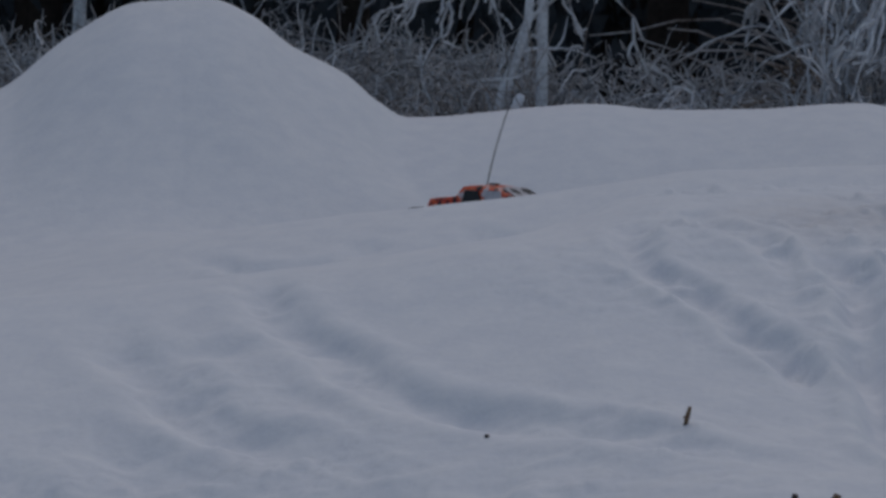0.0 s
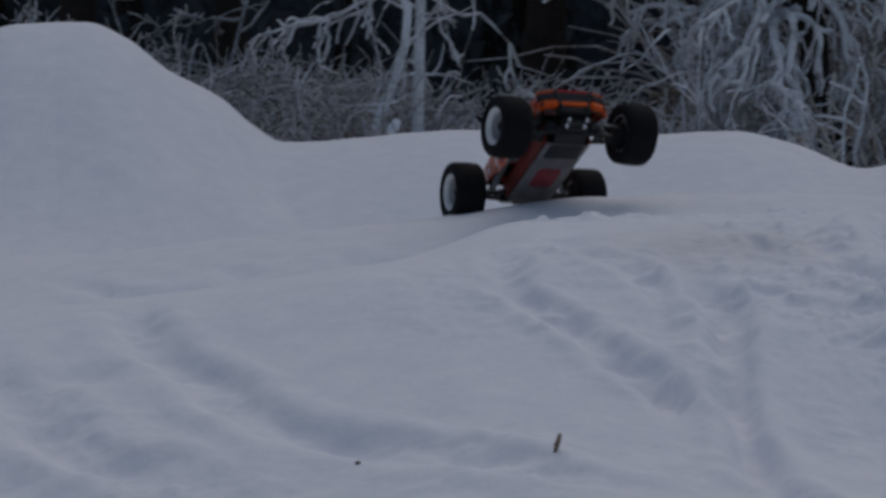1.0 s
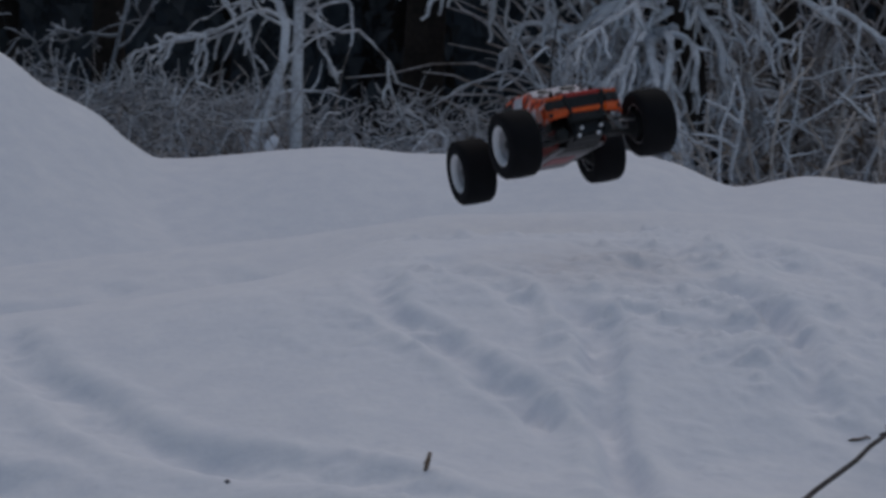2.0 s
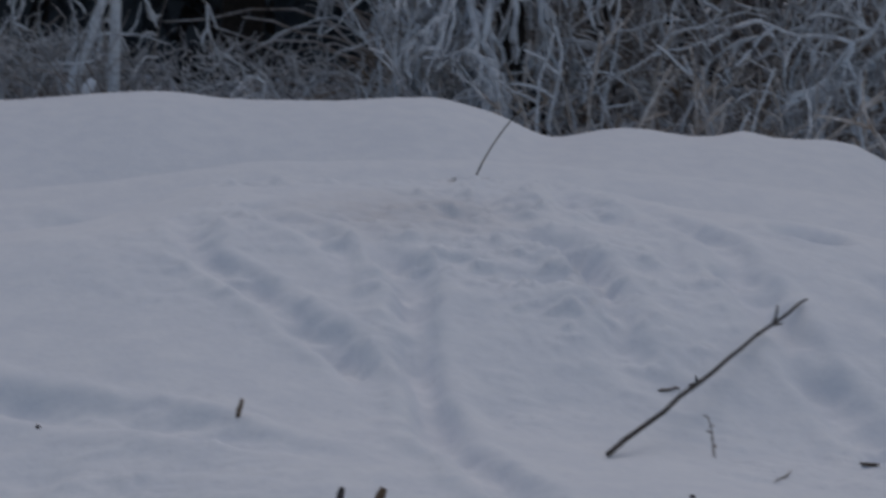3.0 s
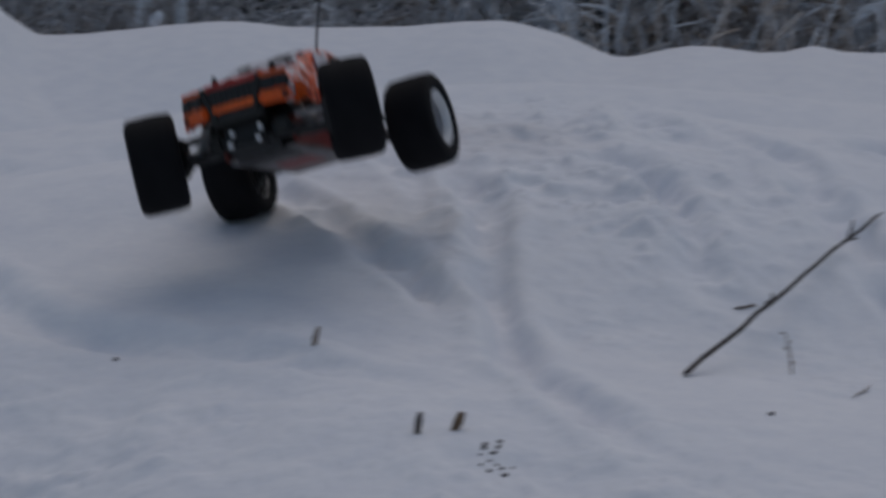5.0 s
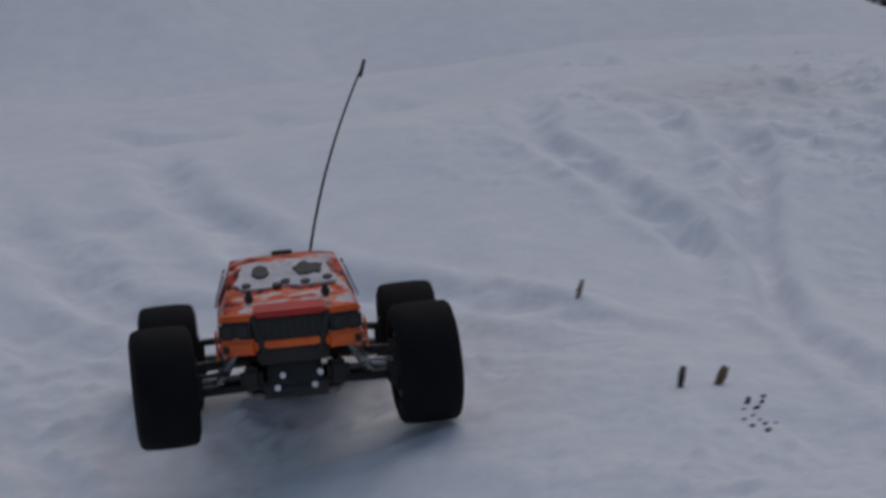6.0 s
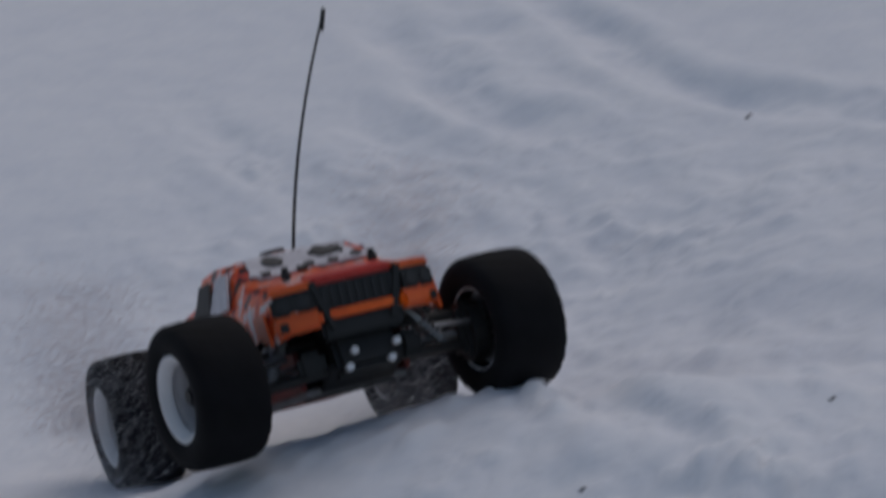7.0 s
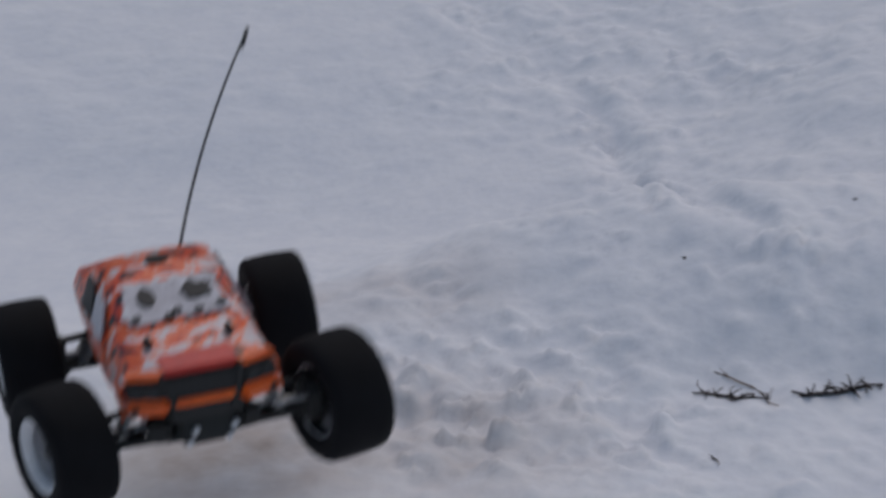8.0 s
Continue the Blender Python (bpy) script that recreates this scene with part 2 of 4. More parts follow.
station(5.1, (-1.4, -0.57), (-0.36, -0.51), (0.3, -0.43), (1.0, -0.41), (1.46, -0.44), (2.2, -0.5))
station(5.6, (-1.5, -0.68), (-0.66, -0.6), (-0.39, -0.545), (-0.1, -0.505), (0.13, -0.465), (0.4, -0.385), (0.76, -0.37), (1.05, -0.365), (1.32, -0.405), (1.62, -0.44), (1.9, -0.49), (2.6, -0.56))
station(5.85, (-1.6, -0.7), (-0.4, -0.61), (0.4, -0.56), (0.8, -0.585), (1.2, -0.57), (2.0, -0.54), (3, -0.59))
station(6.25, (-1.6, -0.72), (-0.4, -0.66), (0.4, -0.64), (1.2, -0.67), (2.0, -0.58), (3, -0.6))
station(7.2, (-1.8, -0.78), (-1.17, -0.7), (-0.73, -0.61), (-0.3, -0.555), (0.25, -0.49), (0.71, -0.43), (1.1, -0.42), (1.6, -0.44), (2.4, -0.52), (3.2, -0.62))
station(7.5, (-1.8, -0.78), (-1.17, -0.71), (-0.73, -0.645), (-0.3, -0.665), (0.25, -0.69), (0.71, -0.65), (1.1, -0.6), (1.6, -0.57), (2.4, -0.58), (3.2, -0.63))
station(8.1, (-2, -0.72), (-1, -0.67), (-0.3, -0.76), (0.2, -0.80), (1, -0.76), (2, -0.62), (3, -0.66))
station(9.8, (-2.6, -0.44), (-1.9, -0.4), (-1.58, -0.3), (-1.32, -0.11), (-1.08, 0.005), (-0.84, 0.015), (-0.7, -0.04), (-0.55, -0.155), (-0.37, -0.25), (-0.26, -0.345), (-0.15, -0.405), (0.12, -0.387), (0.5, -0.352), (0.76, -0.376), (1.07, -0.374), (1.43, -0.352), (1.64, -0.39), (1.9, -0.48), (2.15, -0.445), (2.46, -0.47), (2.6, -0.444), (2.74, -0.47), (2.93, -0.465), (3.15, -0.555), (3.5, -0.71), (4.2, -0.8))
station(11.2, (-4, -0.8), (0, -0.72), (1.9, -0.75), (4.5, -0.95))
station(14, (0, -0.75))
station(40, (0, -0.7))
station(400, (0, -0.6))


def vnoise(x, y, seed):
    """Smooth value noise on a unit lattice."""
    ix, iy = np.floor(x).astype(int), np.floor(y).astype(int)
    fx, fy = x - ix, y - iy
    fx, fy = fx * fx * (3 - 2 * fx), fy * fy * (3 - 2 * fy)

    def h(a, b):
        s = np.sin(a * 127.1 + b * 311.7 + seed * 74.7) * 43758.5453
        return s - np.floor(s)
    return (h(ix, iy) * (1 - fx) + h(ix + 1, iy) * fx) * (1 - fy) + (h(ix, iy + 1) * (1 - fx) + h(ix + 1, iy + 1) * fx) * fy - 0.5


def smooth_interp(x, xs, zs):
    """Monotone cubic through the control points, flat past the ends."""
    xs, zs = np.array(xs, float), np.array(zs, float)
    if len(xs) == 1:
        return np.full_like(x, zs[0])
    d = np.diff(zs) / np.diff(xs)
    m = np.zeros(len(xs))
    m[1:-1] = np.where(d[:-1] * d[1:] > 0, 2 * d[:-1] * d[1:] / np.where(d[:-1] + d[1:] == 0, 1, d[:-1] + d[1:]), 0)
    x = np.clip(x, xs[0], xs[-1])
    i = np.clip(np.searchsorted(xs, x) - 1, 0, len(xs) - 2)
    h = xs[i + 1] - xs[i]
    t = (x - xs[i]) / h
    return ((2 * t ** 3 - 3 * t ** 2 + 1) * zs[i] + (t ** 3 - 2 * t ** 2 + t) * h * m[i]
            + (3 * t ** 2 - 2 * t ** 3) * zs[i + 1] + (t ** 3 - t ** 2) * h * m[i + 1])


# wheel ruts in the snow: way across the ground (x, y), half width, depth, how broken up
RUTS = []


def rut(half, depth, rough, *way):
    RUTS.append((way, half, depth, rough))


rut(0.042, 0.021, 0.35, (-0.36, 5.12), (-0.31, 4.85), (-0.24, 4.67), (-0.17, 4.49), (-0.12, 4.38), (-0.04, 4.30), (0.05, 4.23), (0.13, 4.16), (0.22, 4.07), (0.30, 3.98), (0.42, 3.84))
rut(0.048, 0.017, 0.6, (-0.63, 4.86), (-0.52, 4.59), (-0.45, 4.41), (-0.36, 4.26), (-0.29, 4.17), (-0.17, 4.07))
rut(0.05, 0.009, 0.6, (-0.34, 4.47), (-0.26, 4.33))
rut(0.045, 0.011, 0.7, (-0.66, 4.36), (-0.51, 4.18), (-0.39, 4.05))
rut(0.028, 0.021, 0.8, (0.32, 5.22), (0.33, 4.90), (0.39, 4.75), (0.45, 4.61), (0.50, 4.49), (0.53, 4.36), (0.56, 4.22))
rut(0.03, 0.017, 0.8, (0.43, 5.32), (0.50, 5.08), (0.56, 4.87), (0.60, 4.76))
rut(0.032, 0.024, 0.8, (0.62, 5.00), (0.67, 4.77), (0.66, 4.58), (0.65, 4.42), (0.64, 4.28), (0.64, 4.12), (0.62, 3.97), (0.65, 3.82), (0.68, 3.63), (0.71, 3.48))
rut(0.034, 0.022, 0.5, (0.94, 5.12), (0.99, 4.86), (1.00, 4.68), (0.99, 4.50), (1.00, 4.38), (1.04, 4.32))
rut(0.034, 0.024, 0.6, (1.04, 5.50), (1.10, 5.27), (1.12, 5.13))
rut(0.034, 0.023, 0.5, (1.20, 5.42), (1.26, 5.20), (1.28, 4.96), (1.29, 4.78), (1.29, 4.46), (1.32, 4.24), (1.34, 4.10), (1.41, 4.04), (1.58, 4.04))
rut(0.04, 0.026, 1, (1.49, 4.92), (1.56, 4.85), (1.58, 4.72), (1.59, 4.54), (1.60, 4.34))
rut(0.034, 0.016, 0.9, (1.47, 4.66), (1.53, 4.51), (1.56, 4.38))
rut(0.04, 0.009, 0.6, (-0.91, 4.39), (-0.78, 4.18), (-0.59, 3.98), (-0.46, 3.89))
rut(0.04, 0.018, 0.6, (-0.64, 6.82), (-0.54, 6.64), (-0.40, 6.56), (-0.27, 6.60))
rut(0.036, 0.014, 0.5, (-0.31, 6.81), (-0.19, 6.68))
rut(0.036, 0.014, 0.4, (-0.02, 6.88), (0.17, 6.68))
rut(0.036, 0.012, 1, (-0.46, 3.84), (-0.12, 2.86), (-0.02, 2.68), (0.11, 2.60))
rut(0.042, 0.008, 0.7, (-0.66, 3.12), (-0.53, 2.74), (-0.46, 2.60), (-0.40, 2.49), (-0.33, 2.34))

# broken-up snow: centre, radii, strength
CHURN = ((0.80, 5.00, 0.60, 0.55, 0.85), (1.15, 4.20, 0.50, 0.40, 0.50), (-0.25, 3.90, 0.50, 0.35, 0.55), (-0.20, 2.84, 0.30, 0.14, 0.6), (0.30, 3.30, 0.7, 0.4, 0.12), (-0.36, 2.30, 0.30, 0.24, 0.8), (0.78, 5.56, 0.45, 0.10, 0.9))
# churned patches and dints: centre, radii, depth
DINTS = (
    (1.52, 5.25, 0.058, 0.100, 0.100),
    (-0.41, 6.59, 0.090, 0.050, 0.014),
    (-0.24, 6.71, 0.060, 0.050, 0.012),
    (0.08, 6.75, 0.100, 0.040, 0.010),
    (-0.38, 4.65, 0.070, 0.050, 0.012),
    (0.03, 3.92, 0.050, 0.060, 0.014),
    (0.11, 3.30, 0.060, 0.070, 0.016),
    (0.02, 3.37, 0.100, 0.080, 0.016),
    (-0.34, 2.60, 0.060, 0.060, 0.012),
    (1.59, 4.57, 0.060, 0.050, 0.018),
)


def fbm(x, y, seed, octaves=4, gain=0.55):
    """Octaves of value noise, each turned and scaled so that no lattice shows."""
    z, amp = np.zeros_like(x), 1.0
    for k in range(octaves):
        z += amp * vnoise(x, y, seed + 3 * k)
        x, y = 1.62 * x + 1.27 * y + 5.3, 1.62 * y - 1.27 * x + 2.1
        amp *= gain
    return z


def relief(x, y):
    """Ruts, churned snow and fine unevenness added to the swept ground."""
    z = np.zeros_like(x)
    wx = x + 0.035 * fbm(x * 4, y * 4, 3, 3) + 0.007 * fbm(x * 19, y * 19, 4, 2)
    wy = y + 0.035 * fbm(x * 4, y * 4, 35, 3) + 0.007 * fbm(x * 19, y * 19, 36, 2)
    churn = np.zeros_like(x)
    edge = 0.20 * fbm(x * 11, y * 11, 17, 2)
    floor = 0.85 + 1.2 * fbm(x * 8, y * 8, 8, 3)
    for way, half, depth, rough in RUTS:
        best, run, total = np.full_like(x, 1e9), np.zeros_like(x), 0.0
        for (ax, ay), (bx, by) in zip(way, way[1:]):
            dx, dy = bx - ax, by - ay
            t = np.clip(((wx - ax) * dx + (wy - ay) * dy) / (dx * dx + dy * dy), 0, 1)
            d = np.hypot(wx - ax - t * dx, wy - ay - t * dy)
            run = np.where(d < best, total + t * math.hypot(dx, dy), run)
            best = np.minimum(best, d)
            total += math.hypot(dx, dy)
        fade = np.clip(np.minimum(run + 0.02, total - run + 0.02) / 0.20, 0.05, 1)
        q = best / half * (1 + edge)
        z -= 1.0 * depth * fade * np.exp(-np.abs(q) ** 3 * 0.8) * np.clip(floor, 0.08, 1.5)
        z += 0.36 * depth * fade * np.exp(-((q - 1.9) / 0.8) ** 2) * np.clip(1 + 4 * edge, 0, 2)
        churn = np.maximum(churn, 0.7 * rough * fade * np.exp(-(q / 2.4) ** 2))
    for cx, cy, rx, ry, depth in DINTS:
        q2 = ((wx - cx) / rx) ** 2 + ((wy - cy) / ry) ** 2
        z -= depth * np.exp(-q2 * 1.2)
        z += 0.12 * depth * np.exp(-((np.sqrt(q2) - 1.6) / 0.5) ** 2)
    for cx, cy, rx, ry, s in CHURN:
        churn = np.maximum(churn, s * np.exp(-(((wx - cx) / rx) ** 2 + ((wy - cy) / ry) ** 2) ** 2))
    churn = churn * np.clip(0.8 + 1.3 * fbm(x * 3.1 + 7, y * 2.8, 33, 3), 0.1, 1.6)
    near = np.clip((4.6 - y) / 1.9, 0, 1) * np.clip((y + 2) / 2, 0, 1) * np.clip(0.5 + 2.8 * fbm(x * 1.3 + 3, y * 1.3, 31, 3), 0.05, 1.8)
    lumps = fbm(wx * 12, wy * 11, 11, 5, 0.6)
    crumbs = np.clip(fbm(wx * 24, wy * 22, 61, 4, 0.6) - 0.12, 0, 0.6)
    z += churn * (0.025 * lumps + 0.042 * crumbs) + near * (0.010 * lumps + 0.012 * crumbs + 0.013 * fbm(wx * 3.6 + 4, wy * 3.0, 18, 2, 0.5))
    z += 0.020 * vnoise(x * 2.3, y * 2.3, 14) * np.clip((5.0 - y) / 2, 0.25, 1) + 0.006 * fbm(x * 5, y * 5, 15, 2)
    return z


def ground_height(x, y):
    x, y = np.asarray(x, float), np.asarray(y, float)
    ys = np.array([s[0] for s in STATIONS], float)
    wide = np.clip(np.minimum(y - 7.4, 9.8 - y), 0, 1)
    xw = x + wide * (0.35 * vnoise(x * 0.9, y * 1.3, 21) + 0.30 * (x - 0.3) * 0.5)
    rows = np.stack([smooth_interp(xw, [p[0] for p in s[1]], [p[1] for p in s[1]]) for s in STATIONS])
    i = np.clip(np.searchsorted(ys, y) - 1, 0, len(ys) - 2)
    d = np.diff(rows, axis=0) / np.diff(ys)[(slice(None),) + (None,) * x.ndim]
    m = np.zeros_like(rows)
    a, b = d[:-1], d[1:]
    s = a + b
    m[1:-1] = np.where(a * b > 0, 2 * a * b / np.where(np.abs(s) < 1e-12, 1, s), 0)
    take = lambda r, k: np.take_along_axis(r, k[None], 0)[0]
    h = ys[i + 1] - ys[i]
    t = np.clip((y - ys[i]) / h, 0, 1)
    z = ((2 * t ** 3 - 3 * t ** 2 + 1) * take(rows, i) + (t ** 3 - 2 * t ** 2 + t) * h * take(m, i)
         + (3 * t ** 2 - 2 * t ** 3) * take(rows, i + 1) + (t ** 3 - t ** 2) * h * take(m, i + 1))
    far = np.clip((np.hypot(x, y - 5) - 12) / 10, 0, 1)
    return Z0 + z + relief(x, y) * (1 - far)


def spot(x, y):
    return float(ground_height(np.array([x]), np.array([y]))[0])


def build_ground():
    xs = np.concatenate([[-400, -150, -60, -25, -12], np.arange(-7, -1.6, 0.12), np.arange(-1.6, -0.9, 0.014), np.arange(-0.9, 1.8, 0.008), np.arange(1.8, 2.3, 0.014), np.arange(2.3, 7.1, 0.1), [12, 25, 60, 150, 400]])
    ys = np.concatenate([[-400, -150, -60, -25, -10, -6], np.arange(-3, 1.4, 0.1), np.arange(1.4, 2.1, 0.014), np.arange(2.1, 5.75, 0.009), np.arange(5.75, 5.9, 0.014), np.arange(5.9, 10.6, 0.03), np.arange(10.6, 16, 0.3), [20, 30, 60, 150, 400]])
    gx, gy = np.meshgrid(np.unique(np.round(xs, 3)), np.unique(np.round(ys, 3)))
    gz = ground_height(gx, gy)
    ny, nx = gx.shape
    me = bpy.data.meshes.new("ground")
    co = np.stack([gx, gy, gz], -1).reshape(-1, 3)
    idx = np.arange(nx * ny).reshape(ny, nx)
    quads = np.stack([idx[:-1, :-1], idx[:-1, 1:], idx[1:, 1:], idx[1:, :-1]], -1).reshape(-1, 4)
    me.vertices.add(len(co))
    me.vertices.foreach_set("co", co.ravel())
    me.loops.add(quads.size)
    me.loops.foreach_set("vertex_index", quads.ravel())
    me.polygons.add(len(quads))
    me.polygons.foreach_set("loop_start", np.arange(0, quads.size, 4))
    me.polygons.foreach_set("loop_total", np.full(len(quads), 4))
    me.polygons.foreach_set("use_smooth", np.ones(len(quads), bool))
    me.update()
    me.validate()
    me.materials.append(SNOW)
    tagged(new("ground", me), "rutted white snow mounds with churned wheel tracks", "snow", kind="structure")


build_ground()


# ---------------------------------------------------------------- woods behind
def grow(tubes, rng, start, way, length, r, level, spread=0.9, bend=0.16, droop=0.0, kids=5, thin=0.75, least=0.0045):
    pts = wander(rng, start, way, length, 8, bend, droop)
    tubes.add(pts, [r * (1 - thin * i / 8) for i in range(9)])
    if level == 0:
        return
    for k in range(kids):
        i = rng.randint(1, 8)
        d = (pts[i] - pts[i - 1]).normalized()
        side = Vector((rng.gauss(0, 1), rng.gauss(0, 1), rng.gauss(0, 1))).normalized()
        grow(tubes, rng, pts[i], d + side * spread, length * rng.uniform(0.30, 0.6), max(r * rng.uniform(0.5, 0.75), least),
             level - 1, spread, bend, droop, kids, thin, least)


def trunk_mesh(rng, x, y, h, r, lean=(0, 0), steps=9):
    z = spot(x, y) - 0.05
    pts = [Vector((x + lean[0] * k / steps + rng.gauss(0, r * 0.35), y + lean[1] * k / steps, z + h * k / steps)) for k in range(steps + 1)]
    return pts, [r * (1.25 - 0.85 * k / steps) for k in range(steps + 1)]


def frosted_tree(seed, x, y, h, r, lean=(0, 0), limbs=10, low=0.45, reach=0.9, bark=FROST, twig=FROST, droop=0.03, kids=5, level=2, rime=0.0, bend=0.18,
                 top=None, bias=(0, 0, 0), label="bare deciduous tree coated in white hoar frost"):
    """rime: thickness of the frost on the twigs; bias: where the limbs tend to."""
    rng = random.Random(seed)
    root = tagged(new("frosted_tree"), label, "tree", "trees at the wood's edge")
    root.location = (x, y, spot(x, y))
    off = Vector(root.location)
    pts, rad = trunk_mesh(rng, x, y, h, r, lean)
    t = Tubes(8)
    t.add([p - off for p in pts], rad)
    t.make("trunk", bark, root)
    for k in range(limbs):
        c = Tubes(5)
        u = rng.uniform(low, top or h) / h
        i = min(int(u * 9), 8)
        p = pts[i].lerp(pts[i + 1], u * 9 - i) - off
        a = rng.uniform(0, 2 * math.pi)
        way = Vector((math.cos(a), math.sin(a) * 0.7, rng.uniform(-0.15, 0.5))) + Vector(bias)
        grow(c, rng, p, way, reach * rng.uniform(0.6, 1.1), max(r * 0.38, 0.010, rime * 1.3), level, 0.9, bend, droop, kids, 0.35 if rime else 0.75, rime or 0.0045)
        c.make("limb", twig, root)
    return root


def bent_sapling(seed, x, y):
    rng = random.Random(seed)
    root = tagged(new("frosted_tree"), "crooked white frosted sapling leaning against a trunk", "tree", "trees at the wood's edge")
    root.location = (x, y, spot(x, y))
    pts = [Vector(p) for p in ((0, 0, -0.1), (0.03, 0, 0.22), (0.07, 0, 0.38), (0.13, 0, 0.52), (0.17, 0, 0.66), (0.18, 0, 0.80), (0.15, 0, 0.90), (0.10, 0, 0.95), (0.08, 0, 0.90))]
    t = Tubes(7)
    t.add(pts, [0.024, 0.022, 0.021, 0.020, 0.019, 0.019, 0.018, 0.017, 0.010])
    t.make("trunk", FROST, root)
    for k in (3, 4, 5, 6, 7):
        c = Tubes(5)
        grow(c, rng, pts[k], Vector((rng.gauss(0, 1), rng.gauss(0, 0.4), 0.5)), 0.45, 0.009, 1, bend=0.25, droop=0.06, kids=3)
        c.make("limb", FROST, root)


def frosted_shrub(seed, x, y, h, stems=9, r=0.011, material=FROST_DIM, spread=0.5, level=1, kids=4, label="leafless shrub dusted with grey hoar frost"):
    rng = random.Random(seed)
    root = tagged(new("frosted_shrub"), label, "shrub", "shrubs at the wood's edge")
    root.location = (x, y, spot(x, y))
    for k in range(stems):
        t = Tubes(4)
        a = rng.uniform(0, 2 * math.pi)
        grow(t, rng, Vector((rng.gauss(0, 0.12), rng.gauss(0, 0.1), -0.05)), Vector((math.cos(a) * spread, math.sin(a) * spread * 0.6, 1)),
             h * rng.uniform(0.6, 1.1), r, level, 0.7, 0.2, 0.05, kids)
        t.make("stem", material, root)
    return root


def reed_clump(seed, x, y, stalks):
    rng = random.Random(seed)
    root = tagged(new("frosted_reeds"), "clump of pale upright stalks coated with frost", "reeds", "reeds at the wood's edge")
    root.location = (x, y, spot(x, y))
    for k in range(stalks):
        t = Tubes(5)
        h, r = rng.uniform(0.34, 0.80), rng.uniform(0.0075, 0.0125)
        pts = wander(rng, (rng.gauss(0, 0.09), rng.gauss(0, 0.06), -0.04), (rng.gauss(0, 0.30), rng.gauss(0, 0.15), 1), h, 7, 0.15)
        t.add(pts, [r * (1 - 0.06 * q) for q in range(8)])
        for q in rng.sample(range(3, 7), rng.randint(0, 2)):
            t.add(wander(rng, pts[q], (rng.choice((-1, 1)), rng.gauss(0, 0.4), 0.7), h * 0.3, 4, 0.22), [r * 0.75, r * 0.7, r * 0.65, r * 0.55, r * 0.45])
        t.make("stalk", (REED, FROST, REED)[k % 3], root)


